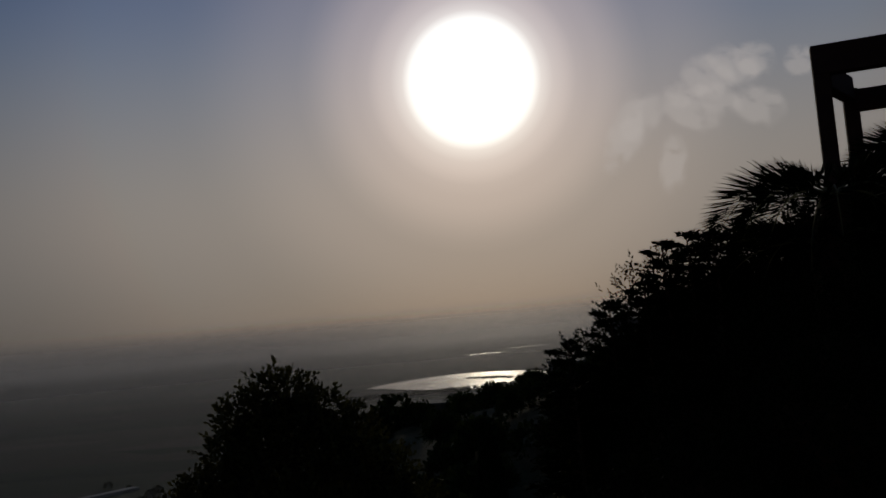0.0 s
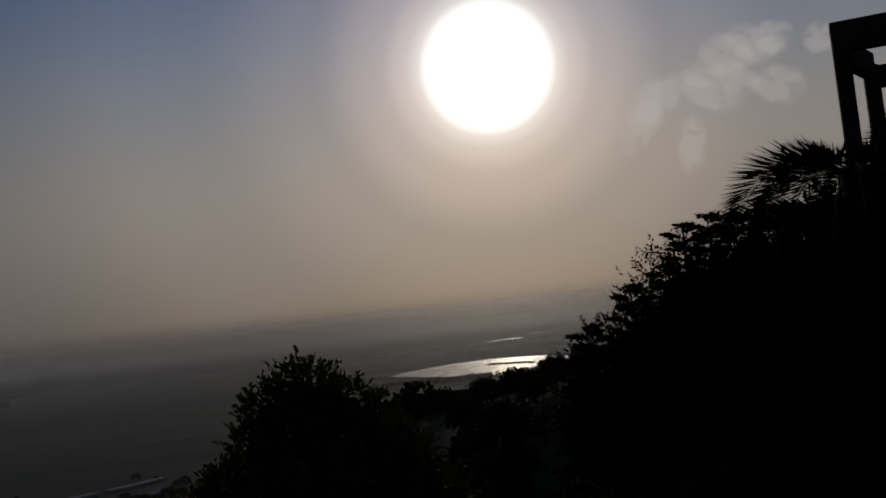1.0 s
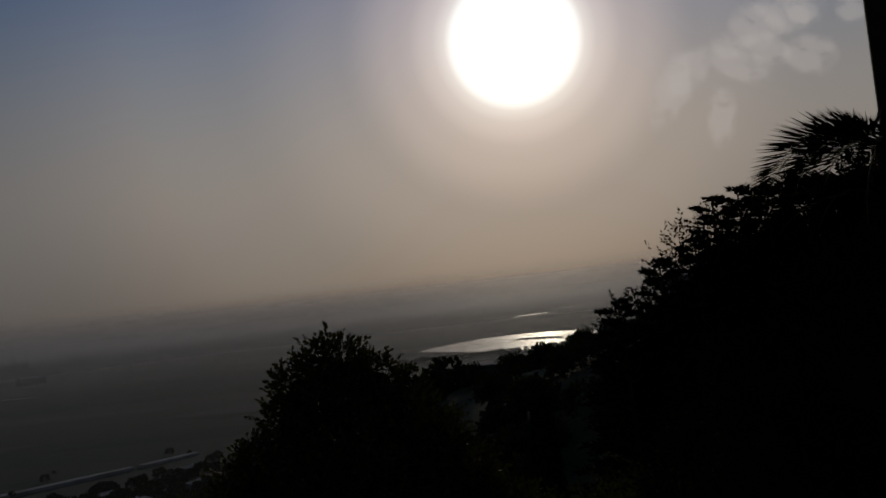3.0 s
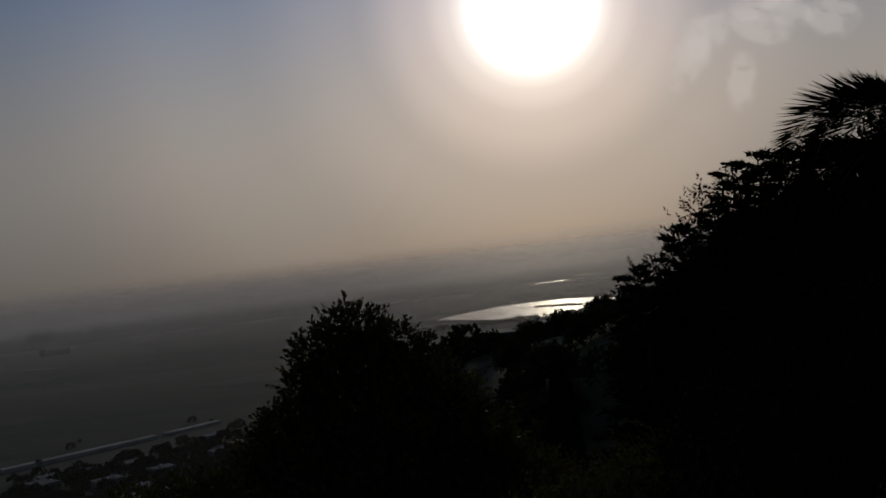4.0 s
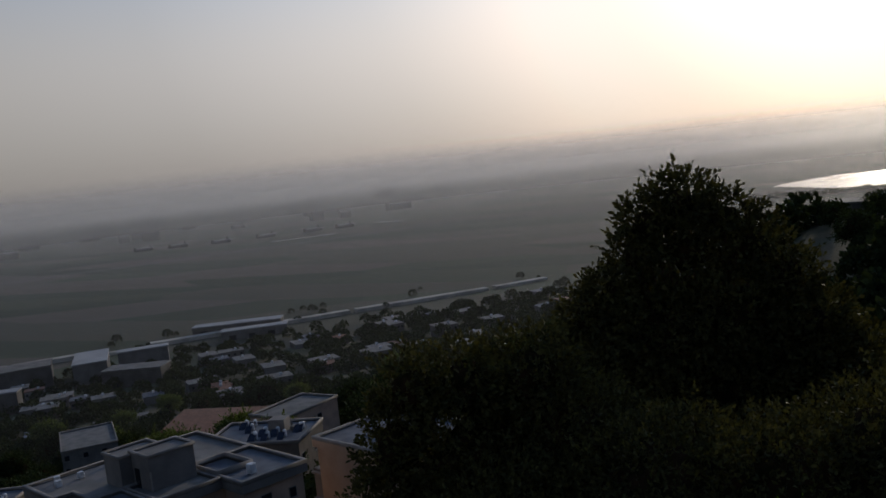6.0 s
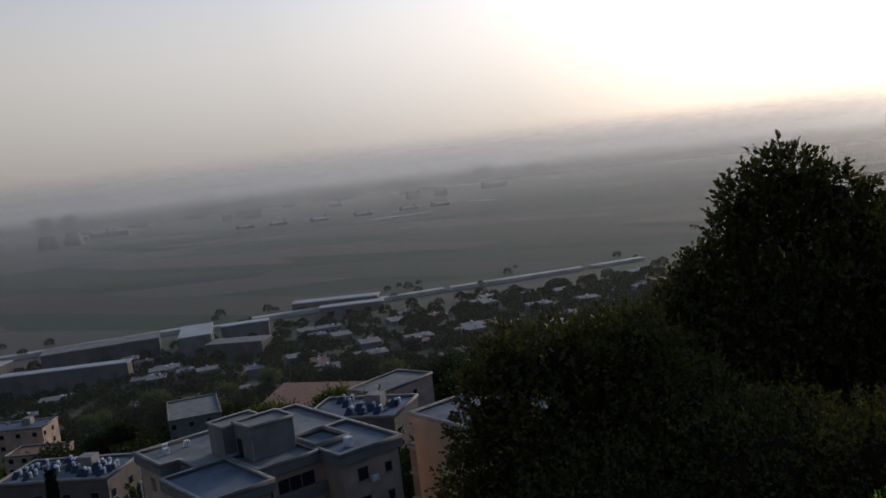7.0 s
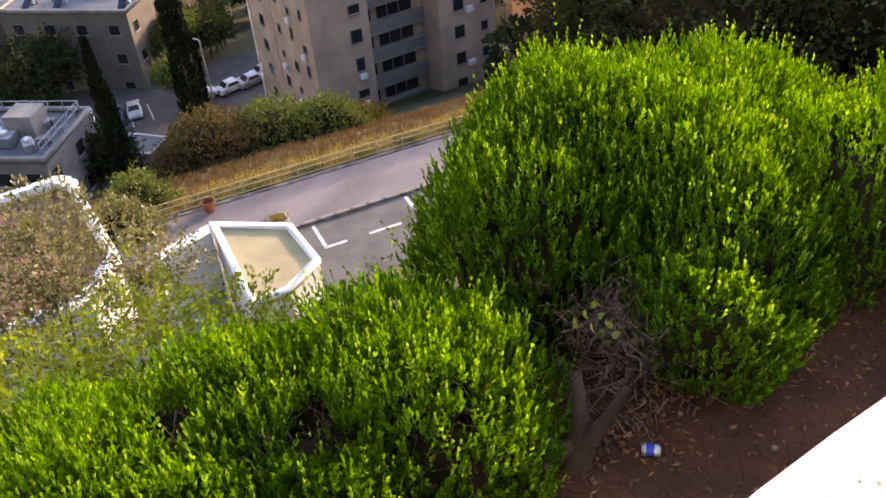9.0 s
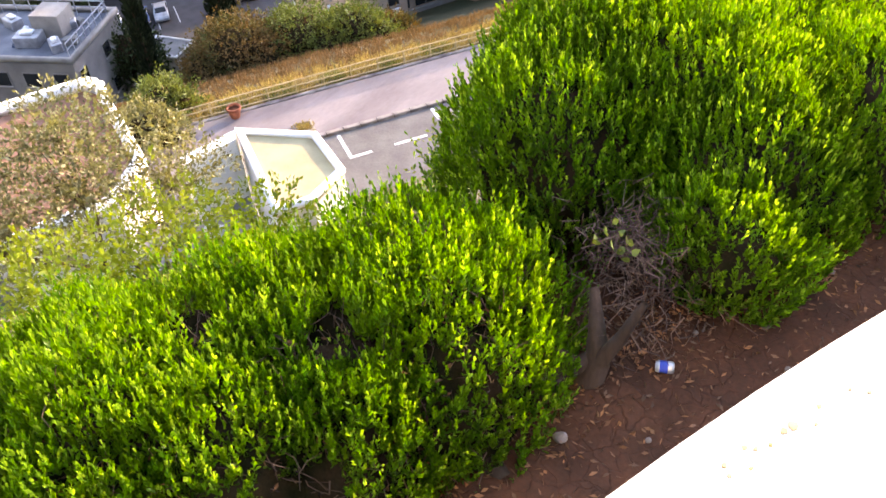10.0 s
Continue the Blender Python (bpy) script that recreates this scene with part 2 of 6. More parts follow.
WATER = material("water", (0.02, 0.025, 0.03), 0.25, 0.2, 0.02, 0.0, spec=1.0)
WATER.node_tree.nodes["Principled BSDF"].inputs["IOR"].default_value = 1.9
EMBANK = material("embankment", (0.62, 0.56, 0.47), 0.9, 0.15, 0.05, 0.0, (0.38, 0.34, 0.28))
STAIN = material("lichen", (0.36, 0.32, 0.14), 0.95, 0.3, 30.0, 0.2, (0.48, 0.34, 0.24))
FIELD = material("fields", (0.05, 0.062, 0.034), 0.95, 0.3, 0.004, 0.0, (0.085, 0.078, 0.055))

# fields of the valley: large plots of their own tone
ft = FIELD.node_tree
plots = ft.nodes.new("ShaderNodeTexVoronoi")
plots.inputs["Scale"].default_value = 0.0035
squash = ft.nodes.new("ShaderNodeMapping")
squash.inputs["Scale"].default_value, squash.inputs["Rotation"].default_value = (1.0, 3.2, 1.0), (0, 0, radians(46))
spot = ft.nodes.new("ShaderNodeTexCoord")
ft.links.new(spot.outputs["Object"], squash.inputs[0])
ft.links.new(squash.outputs[0], plots.inputs["Vector"])
tones = ramp_node(ft, ft.nodes.new("ShaderNodeSeparateColor").outputs[0], [(0.0, (0.035, 0.05, 0.026)), (0.35, (0.05, 0.066, 0.034)), (0.6, (0.07, 0.07, 0.045)), (0.8, (0.10, 0.088, 0.065)), (1.0, (0.055, 0.06, 0.04))], "CONSTANT")
ft.links.new(plots.outputs["Color"], [n for n in ft.nodes if n.bl_idname == "ShaderNodeSeparateColor"][0].inputs[0])
ft.links.new(tones, ft.nodes["Principled BSDF"].inputs["Base Color"])

# pale stains on the parapet's top are pieces of their own; the soil is cracked
st = SOIL.node_tree
cracks = st.nodes.new("ShaderNodeTexVoronoi")
cracks.feature = "DISTANCE_TO_EDGE"
cracks.inputs["Scale"].default_value = 9.0
spot = st.nodes.new("ShaderNodeTexCoord")
wob = st.nodes.new("ShaderNodeTexNoise")
wob.inputs["Scale"].default_value = 6.0
bend = st.nodes.new("ShaderNodeMix")
bend.data_type = "RGBA"
bend.inputs[0].default_value = 0.12
st.links.new(spot.outputs["Object"], bend.inputs[6])
st.links.new(spot.outputs["Object"], wob.inputs["Vector"])
st.links.new(wob.outputs["Color"], bend.inputs[7])
st.links.new(bend.outputs[2], cracks.inputs["Vector"])
gap = st.nodes.new("ShaderNodeMapRange")
gap.inputs[1].default_value, gap.inputs[2].default_value = 0.0, 0.035
st.links.new(cracks.outputs["Distance"], gap.inputs[0])
sb = st.nodes.new("ShaderNodeBump")
sb.inputs["Strength"].default_value, sb.inputs["Distance"].default_value = 0.55, 0.02
st.links.new(gap.outputs[0], sb.inputs["Height"])
old = [n for n in st.nodes if n.bl_idname == "ShaderNodeBump"][0]
st.links.new(old.outputs[0], sb.inputs["Normal"])
st.links.new(sb.outputs[0], st.nodes["Principled BSDF"].inputs["Normal"])


def veil(name, share, foot, low, high):
    """Thin mist: lets most light through, scatters the rest, thinner with height."""
    m = bpy.data.materials.new(name)
    m.use_nodes = True
    t = m.node_tree
    t.nodes.remove(t.nodes["Principled BSDF"])
    clear_, fog, front, mix, both_ = (t.nodes.new(k) for k in ("ShaderNodeBsdfTransparent", "ShaderNodeBsdfTranslucent", "ShaderNodeBsdfDiffuse", "ShaderNodeMixShader", "ShaderNodeMixShader"))
    fog.inputs[0].default_value = front.inputs[0].default_value = (0.68, 0.69, 0.72, 1)
    both_.inputs[0].default_value = 0.12
    where = t.nodes.new("ShaderNodeTexCoord")
    part_ = t.nodes.new("ShaderNodeSeparateXYZ")
    t.links.new(where.outputs["Object"], part_.inputs[0])
    ends = []
    for span in ((low, high, 1.0, 0.0), (-112, foot, 0.0, share)):
        fade = t.nodes.new("ShaderNodeMapRange")
        fade.interpolation_type = "SMOOTHSTEP" if span[0] == low else "LINEAR"
        for slot, v in zip(range(1, 5), span):
            fade.inputs[slot].default_value = v
        t.links.new(part_.outputs[2], fade.inputs[0])
        ends.append(fade.outputs[0])
    t.links.new(math_node(t, "MULTIPLY", *ends), mix.inputs[0])
    ahead, wide = t.nodes.new("ShaderNodeBsdfRefraction"), t.nodes.new("ShaderNodeMixShader")
    ahead.inputs["Color"].default_value = (0.74, 0.74, 0.75, 1)
    ahead.inputs["Roughness"].default_value, ahead.inputs["IOR"].default_value = 0.75, 1.4
    wide.inputs[0].default_value = 0.55
    t.links.new(fog.outputs[0], wide.inputs[1])
    t.links.new(ahead.outputs[0], wide.inputs[2])
    t.links.new(wide.outputs[0], both_.inputs[1])
    t.links.new(front.outputs[0], both_.inputs[2])
    t.links.new(clear_.outputs[0], mix.inputs[1])
    t.links.new(both_.outputs[0], mix.inputs[2])
    t.links.new(mix.outputs[0], t.nodes["Material Output"].inputs[0])
    return m


# ---- builders ----
rng = np.random.default_rng(7)
SHARED = {}


def mesh_np(name, verts, faces, mats):
    me = bpy.data.meshes.new(name)
    verts, faces = np.asarray(verts, np.float32), np.asarray(faces, np.int32)
    n, k = faces.shape
    me.vertices.add(len(verts))
    me.vertices.foreach_set("co", verts.ravel())
    me.loops.add(n * k)
    me.loops.foreach_set("vertex_index", faces.ravel())
    me.polygons.add(n)
    me.polygons.foreach_set("loop_start", np.arange(n, dtype=np.int32) * k)
    for m in mats if isinstance(mats, (list, tuple)) else [mats]:
        me.materials.append(m)
    me.update(calc_edges=True)
    return me


def under(ob, parent):
    if parent is not None:
        ob.parent = parent
    return ob


def part(name, bm, mat, parent=None, label=""):
    me = bpy.data.meshes.new(name)
    bm.to_mesh(me)
    bm.free()
    me.materials.append(mat)
    ob = under(new(name, me), parent)
    return tagged(ob, label) if label else ob


def empty(name, m, label, category, group="", kind=""):
    ob = new(name)
    ob.matrix_world = m
    return tagged(ob, label, category, group, kind)


def block(name, parent, mat, size, at, turn=0.0, bevel=0.02, label=""):
    """A bevelled block whose middle of the base is at the place; alike blocks share their mesh."""
    key = (name, mat.name, *[round(s, 3) for s in size], bevel)
    if key not in SHARED:
        bm = bmesh.new()
        bmesh.ops.create_cube(bm, size=1)
        bmesh.ops.scale(bm, vec=size, verts=bm.verts)
        bmesh.ops.translate(bm, vec=(0, 0, size[2] / 2), verts=bm.verts)
        if bevel:
            bmesh.ops.bevel(bm, geom=bm.edges[:], offset=min(bevel, min(size) * 0.3), segments=1, affect="EDGES")
        me = bpy.data.meshes.new(name)
        bm.to_mesh(me)
        bm.free()
        me.materials.append(mat)
        SHARED[key] = me
    ob = under(new(name, SHARED[key]), parent)
    ob.matrix_basis = pose(*at, 0, 0, turn)
    return tagged(ob, label) if label else ob


def prism(name, parent, mat, outline, z0, z1, label="", bevel=0.0):
    bm = bmesh.new()
    low = [bm.verts.new((x, y, z0)) for x, y in outline]
    face = bm.faces.new(low)
    up = bmesh.ops.extrude_face_region(bm, geom=[face])
    bmesh.ops.translate(bm, vec=(0, 0, z1 - z0), verts=[v for v in up["geom"] if isinstance(v, bmesh.types.BMVert)])
    bmesh.ops.recalc_face_normals(bm, faces=bm.faces)
    if bevel:
        bmesh.ops.bevel(bm, geom=bm.edges[:], offset=bevel, segments=1, affect="EDGES")
    return part(name, bm, mat, parent, label)


def shrink(outline, d):
    """The outline moved inwards by d (given counter-clockwise)."""
    out, n = [], len(outline)
    area = sum(outline[i][0] * outline[(i + 1) % n][1] - outline[(i + 1) % n][0] * outline[i][1] for i in range(n))
    d = d if area > 0 else -d
    for i in range(n):
        a, b, c = (Vector(outline[(i + k) % n]) for k in (-1, 0, 1))
        u, v = (b - a).normalized(), (c - b).normalized()
        nu, nv = Vector((-u.y, u.x)), Vector((-v.y, v.x))
        k = (nu + nv) / max(0.3, 1 + nu.dot(nv))
        out.append(tuple(b + k * d))
    return out


def rim(name, parent, mat, outline, width, z0, z1, label=""):
    """A low wall of the given width that runs round inside the outline."""
    inner = shrink(outline, width)
    n = len(outline)
    v = [(x, y, z) for ring, z in ((outline, z0), (outline, z1), (inner, z1), (inner, z0)) for x, y in ring]
    f = [(k * n + i, k * n + (i + 1) % n, ((k + 1) % 4) * n + (i + 1) % n, ((k + 1) % 4) * n + i) for k in range(4) for i in range(n)]
    me = mesh_np(name, v, f, mat)
    ob = under(new(name, me), parent)
    return tagged(ob, label) if label else ob


def normed(a):
    return a / np.maximum(np.linalg.norm(a, axis=-1, keepdims=True), 1e-9)


def leaf_quads(base, way, length, width, fold=0.18):
    """Pointed leaves, one folded quad each."""
    n = len(base)
    side = normed(np.cross(way, normed(rng.normal(size=(n, 3)))))
    lift = np.cross(side, way)
    length, width = np.broadcast_to(length, n)[:, None], np.broadcast_to(width, n)[:, None]
    mid = base + way * length * 0.5
    v = np.stack([base, mid + side * width / 2 + lift * width * fold, base + way * length, mid - side * width / 2 + lift * width * fold], 1)
    return v.reshape(-1, 3), np.arange(4 * n).reshape(n, 4)


def sprigs(base, axis, length, leaves, size, width, spread=0.55):
    """Upright shoots with leaves set round each stem in a spiral."""
    n = len(base)
    k = np.arange(leaves)
    ref = normed(np.cross(axis, np.array([0.3, 0.9, 0.1])))
    other = np.cross(axis, ref)
    turn = k[None] * 2.4 + rng.uniform(0, 6.28, (n, 1))
    out = np.cos(turn)[..., None] * ref[:, None] + np.sin(turn)[..., None] * other[:, None]
    share = ((k + 0.5) / leaves)[None, :, None]
    p = base[:, None] + axis[:, None] * length[:, None, None] * share
    way = normed(axis[:, None] * (0.7 + share) + out * spread * (1.35 - share) + rng.normal(size=p.shape) * 0.12)
    big = (size * rng.uniform(0.7, 1.2, (n, leaves)) * (1.15 - 0.35 * share[..., 0])).ravel()
    return leaf_quads(p.reshape(-1, 3), way.reshape(-1, 3), big, big * width)


def oval_leaves(base, way, length, width, fold=0.25):
    """Blunt leaves, widest past the middle, in two halves folded along the rib."""
    n = len(base)
    side = normed(np.cross(way, normed(rng.normal(size=(n, 3)))))
    lift = np.cross(side, way)
    long_, half = np.broadcast_to(length, n)[:, None], np.broadcast_to(width, n)[:, None] / 2
    ring = [base]
    for along, out in ((0.38, 0.8), (0.76, 0.95), (1.0, 0.0), (0.76, -0.95), (0.38, -0.8)):
        ring.append(base + way * long_ * along + side * half * out + lift * half * fold * 2 * abs(out))
    f = np.arange(6 * n).reshape(n, 6)
    return np.stack(ring, 1).reshape(-1, 3), np.concatenate([f[:, [0, 1, 2, 3]], f[:, [0, 3, 4, 5]]])


def shoots(base, axis, length, first, last, leaves, size, width, spread):
    """Upright shoots with leaves in crossed pairs; only those from first to last along the stem."""
    n = len(base)
    k = np.arange(first, last)
    ref = normed(np.cross(axis, normed(rng.normal(size=(n, 3)))))
    other = np.cross(axis, ref)
    turn = (k // 2) * 1.571 + (k % 2) * 3.1416
    out = np.cos(turn)[None, :, None] * ref[:, None] + np.sin(turn)[None, :, None] * other[:, None]
    share = ((k // 2 * 2 + 1.0) / leaves)[None, :, None]
    p = base[:, None] + axis[:, None] * length[:, None, None] * share
    way = normed(axis[:, None] * (0.75 + 0.7 * share) + out * spread * (1.3 - 0.6 * share) + rng.normal(size=p.shape) * 0.13)
    big = (size * rng.uniform(0.75, 1.2, (n, len(k))) * (1.15 - 0.45 * share[..., 0] ** 2)).ravel()
    return oval_leaves(p.reshape(-1, 3), way.reshape(-1, 3), big, big * width)


def tube(points, radii, sides=6):
    """A tapered round limb along the points."""
    pts = np.asarray(points, float)
    v, f = [], []
    for i, (p, r) in enumerate(zip(pts, radii)):
        d = normed(pts[min(i + 1, len(pts) - 1)] - pts[max(i - 1, 0)])
        a = normed(np.cross(d, [0.31, 0.95, 0.05] if abs(d[2]) > 0.6 else [0, 0, 1]))
        b = np.cross(d, a)
        for k in range(sides):
            w = 2 * math.pi * k / sides
            v.append(p + r * (a * math.cos(w) + b * math.sin(w)))
    for i in range(len(pts) - 1):
        for k in range(sides):
            f.append((i * sides + k, i * sides + (k + 1) % sides, (i + 1) * sides + (k + 1) % sides, (i + 1) * sides + k))
    return np.array(v), np.array(f)


def gather(pieces):
    v, f, n = [], [], 0
    for a, b in pieces:
        v.append(a)
        f.append(np.asarray(b) + n)
        n += len(a)
    return np.concatenate(v), np.concatenate(f)


def on_lumps(lumps, count, shell=0.35, low=-0.6):
    """Random places near the skin of a union of ellipsoids (x, y, z, rx, ry, rz), with the outward way."""
    area = np.array([(l[3] * l[4] + l[3] * l[5] + l[4] * l[5]) for l in lumps])
    pick = rng.choice(len(lumps), count * 2, p=area / area.sum())
    way = normed(rng.normal(size=(count * 2, 3)))
    ell = np.array(lumps)[pick]
    deep = 1 - shell * rng.random(count * 2) ** 1.6
    p = ell[:, :3] + way * ell[:, 3:] * deep[:, None]
    keep = way[:, 2] > low
    for l in lumps:
        l = np.array(l)
        keep &= (((p - l[:3]) / l[3:]) ** 2).sum(1) > (1 - shell) ** 2 * 0.85
    out = normed(way / ell[:, 3:])
    return p[keep][:count], out[keep][:count]


def crown_mesh(name, lumps, count, leaf, mat, width=0.55, shell=0.45, up=0.3, low=-0.7, clump=5, stray=0.12, reach=3.5):
    """Leaves in small clumps over the lumps, with gaps and stray shoots."""
    p, out = on_lumps(lumps, count, shell, low)
    loose = rng.random(len(p)) < stray
    p = p + out * (loose * rng.uniform(0, reach, len(p)) * leaf)[:, None]
    axis = normed(out + np.array([0, 0, up]) + rng.normal(size=p.shape) * 0.5)
    v, f = sprigs(p, axis, np.full(len(p), leaf * 2.2), clump, leaf, width, 0.9)
    return mesh_np(name, v, f, mat)


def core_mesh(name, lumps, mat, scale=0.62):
    """Uneven closed lumps: dark fill standing for a crown's inner shade, or reeds."""
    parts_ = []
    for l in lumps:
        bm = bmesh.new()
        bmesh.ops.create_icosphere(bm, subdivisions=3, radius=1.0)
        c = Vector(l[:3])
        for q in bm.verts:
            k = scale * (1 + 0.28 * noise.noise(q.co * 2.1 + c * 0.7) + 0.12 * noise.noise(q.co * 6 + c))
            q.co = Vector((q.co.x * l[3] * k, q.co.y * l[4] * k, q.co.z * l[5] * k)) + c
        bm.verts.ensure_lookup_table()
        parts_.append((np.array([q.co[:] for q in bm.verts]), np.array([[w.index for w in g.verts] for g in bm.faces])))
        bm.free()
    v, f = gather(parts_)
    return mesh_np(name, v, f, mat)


def limbs_mesh(name, foot, lumps, mat, thick):
    top = np.mean([l[:3] for l in lumps], 0)
    foot = np.asarray(foot, float)
    fork = foot + (top - foot) * 0.45
    pieces = [tube([foot, foot + (fork - foot) * 0.5 + rng.normal(size=3) * thick * 0.4, fork], [thick, thick * 0.75, thick * 0.6], 8)]
    for l in lumps:
        tip = np.array(l[:3])
        mid = (fork + tip) / 2 + rng.normal(size=3) * thick
        pieces.append(tube([fork, mid, tip], [thick * 0.5, thick * 0.32, thick * 0.15], 6))
        for _ in range(3):
            q = tip + normed(rng.normal(size=3)) * np.array(l[3:]) * 0.7
            pieces.append(tube([mid, (mid + q) / 2 + rng.normal(size=3) * thick * 0.4, q], [thick * 0.25, thick * 0.15, thick * 0.05], 5))
    v, f = gather(pieces)
    return mesh_np(name, v, f, mat)


def tree(name, foot, lumps, count, leaf, mat, label, category="tree", thick=0.15, core=True, group="", dense=0.62, **more):
    """A plant with its foot at the place; the lumps are given from the foot."""
    ob = empty(name, pose(*foot), label, category, group)
    under(new("trunk", limbs_mesh("trunk", (0, 0, -0.3), lumps, BARK, thick)), ob)
    crown = under(new("crown", crown_mesh("crown", lumps, count, leaf, mat, **more)), ob)
    if core:
        under(new("inner_crown", core_mesh("inner_crown", lumps, SHADE_CORE, dense)), crown)
    return ob

# ---- the ground ----
DOWN = (-0.875, 0.485)
PROFILE = [(-900, 330), (-60, 22), (-12, 3.0), (-1.5, 0.0), (3.2, 0.0), (4.4, -0.5), (6.5, -2.2), (12, -6.2), (27, -19.5), (34, -24.2), (37, -26.0), (48.4, -26.0),
           (50, -26.3), (56, -28.6), (63, -32.5), (72, -37.5), (80, -41.5), (90, -44.5), (98, -47.4), (122, -47.9), (135, -50.5), (180, -60), (300, -82), (420, -97), (560, -109), (640, -110.5), (9000, -111)]


def height(x, y):
    s = DOWN[0] * x + DOWN[1] * y
    z = float(np.interp(s, [p[0] for p in PROFILE], [p[1] for p in PROFILE]))
    # a spur of the hill that runs out beyond the garden
    spur = 8 * math.exp(-(((x + 14) / 20) ** 2 + ((y - 165) / 40) ** 2)) + 20.3 * math.exp(-(((x - 30) / 75) ** 2 + ((y - 205) / 70) ** 2)) + 12 * math.exp(-(((x + 5) / 50) ** 2 + ((y - 150) / 50) ** 2))
    z = z + spur
    r = math.hypot(x, y)
    if r > 14 and not 36 < s < 49 and not 97 < s < 123:
        z += 0.6 * noise.noise(Vector((x * 0.06, y * 0.06, 0))) * min(1, (r - 14) / 20) * (1 if s < 500 else 0.2)
    elif r < 14:
        z += 0.035 * noise.noise(Vector((x * 2.3, y * 2.3, 0)))
    return z


def make_ground():
    radii = np.r_[np.linspace(0.25, 8, 32), np.geomspace(8.5, 150, 110), np.geomspace(155, 4950, 70)]
    turns = np.radians(np.r_[np.arange(-84, 40, 0.75), np.arange(40, 276, 6)])
    v, f = [(0, 0, height(0, 0))], []
    n = len(turns)
    for r in radii:
        for a in turns:
            x, y = r * math.sin(a), r * math.cos(a)
            v.append((x, y, height(x, y)))
    for j in range(len(radii) - 1):
        for i in range(n):
            a, b = 1 + j * n + i, 1 + j * n + (i + 1) % n
            f.append((a, a + n, b + n, b))
    me = mesh_np("ground", v, f, [SOIL, SCRUB, FIELD])
    index = np.zeros(len(f), np.int32)
    for k, poly in enumerate(me.polygons):
        c = poly.center
        s = DOWN[0] * c.x + DOWN[1] * c.y
        index[k] = 2 if s > 520 else (1 if math.hypot(c.x, c.y) > 7.5 else 0)
    me.polygons.foreach_set("material_index", index)
    me.polygons.foreach_set("use_smooth", np.ones(len(f), bool))
    return tagged(new("ground", me), "hillside of dry soil and scrub falling to a wide valley", "ground", kind="structure")


make_ground()


def mist(radius, share, foot, low, high):
    turns = np.radians(np.arange(-100, 60.1, 5))
    v = [(radius * math.sin(a), radius * math.cos(a), z) for z in (-112, 1600) for a in turns]
    n = len(turns)
    f = [(j * n + i, j * n + i + 1, j * n + n + i + 1, j * n + n + i) for j in range(1) for i in range(n - 1)]
    ob = new("backdrop", mesh_np("backdrop", v, f, veil("mist", share, foot, low, high)))
    return tagged(ob, "thin grey evening mist hanging over the valley", "mist", kind="structure")


for ring in MIST:
    mist(*ring)


def flat_sheet(name, outline, z, mat, label, category, kind="structure", thick=0.06):
    ob = prism(name, None, mat, outline, z - thick, z)
    return tagged(ob, label, category, kind=kind)


# ---- water, embankment and far plain ----
flat_sheet("water", [(-163, 1720), (-140, 1790), (-100, 1850), (-51, 1911), (20, 1935), (89, 1918), (140, 1860), (175, 1787), (185, 1700), (170, 1640), (130, 1575), (87, 1536), (31, 1503), (-10, 1525), (-67, 1582), (-110, 1650)], -109.6, WATER, "still fish pond shining under the low sun", "pond", thick=0.8)
for x0, y0, x1, y1, w in ((44, 2863, 146, 2901, 45), (192, 3171, 340, 3185, 45), (345, 3166, 460, 3190, 40), (-982, 1372, -895, 1448, 14), (-923, 1658, -856, 1640, 14), (-1010, 1500, -985, 1520, 10)):
    d = Vector((x1 - x0, y1 - y0)).normalized()
    nrm = Vector((-d.y, d.x)) * w / 2
    flat_sheet("water", [(x0 - nrm.x, y0 - nrm.y), (x1 - nrm.x, y1 - nrm.y), (x1 + nrm.x, y1 + nrm.y), (x0 + nrm.x, y0 + nrm.y)], -109.6, WATER, "narrow strip of water far out on the plain", "pond", thick=0.8)


def island(points, label):
    lumps = [(x, y, -109.3, r, r * 1.6, 2.2) for x, y, r in points]
    ob = new("reed_island", core_mesh("reed_island", lumps, CYPRESS_LEAF, 1.0))
    return tagged(ob, label, "island", kind="stuff")


island([(30, 1762, 8), (44, 1750, 9), (60, 1738, 11), (76, 1726, 12), (90, 1713, 9), (100, 1690, 7)], "dark reed bank lying across the pond")
island([(60, 1545, 8), (80, 1560, 7), (103, 1570, 9), (112, 1600, 9), (100, 1560, 8)], "dark reeds along the near shore of the pond")


def long_bank(x0, y0, x1, y1, w, z, high, name, label, mat):
    d = Vector((x1 - x0, y1 - y0))
    ob = block(name, None, mat, (d.length, w, high), ((x0 + x1) / 2, (y0 + y1) / 2, z), math.degrees(math.atan2(d.y, d.x)), 0.2)
    return tagged(ob, label, "embankment", kind="structure")


RAIL = [(-262, 757), (-295, 720.4), (-300, 715.5), (-382, 635.8), (-386, 632), (-493, 522.5), (-523, 498), (-640, 370), (-900, 86)]
for (x0, y0), (x1, y1) in zip(RAIL[0::2], RAIL[1::2]):
    long_bank(x0, y0, x1, y1, 9, -111.5, 4.0, "embankment", "long pale concrete wall of the railway across the valley", EMBANK)
long_bank(-490, 515, -523, 487, 5, -111, 2.6, "embankment", "long pale concrete wall of the railway across the valley", EMBANK)
long_bank(-1500, 700, -700, 1500, 16, -111.2, 0.8, "embankment", "worn dirt track across the fields", BAY)

# ---- the apartment towers ----
TOWER = pose(-59.79, 54.63, 0, 0, 0, math.degrees(math.atan2(-0.355, 0.935)))
ROOF = -23.9


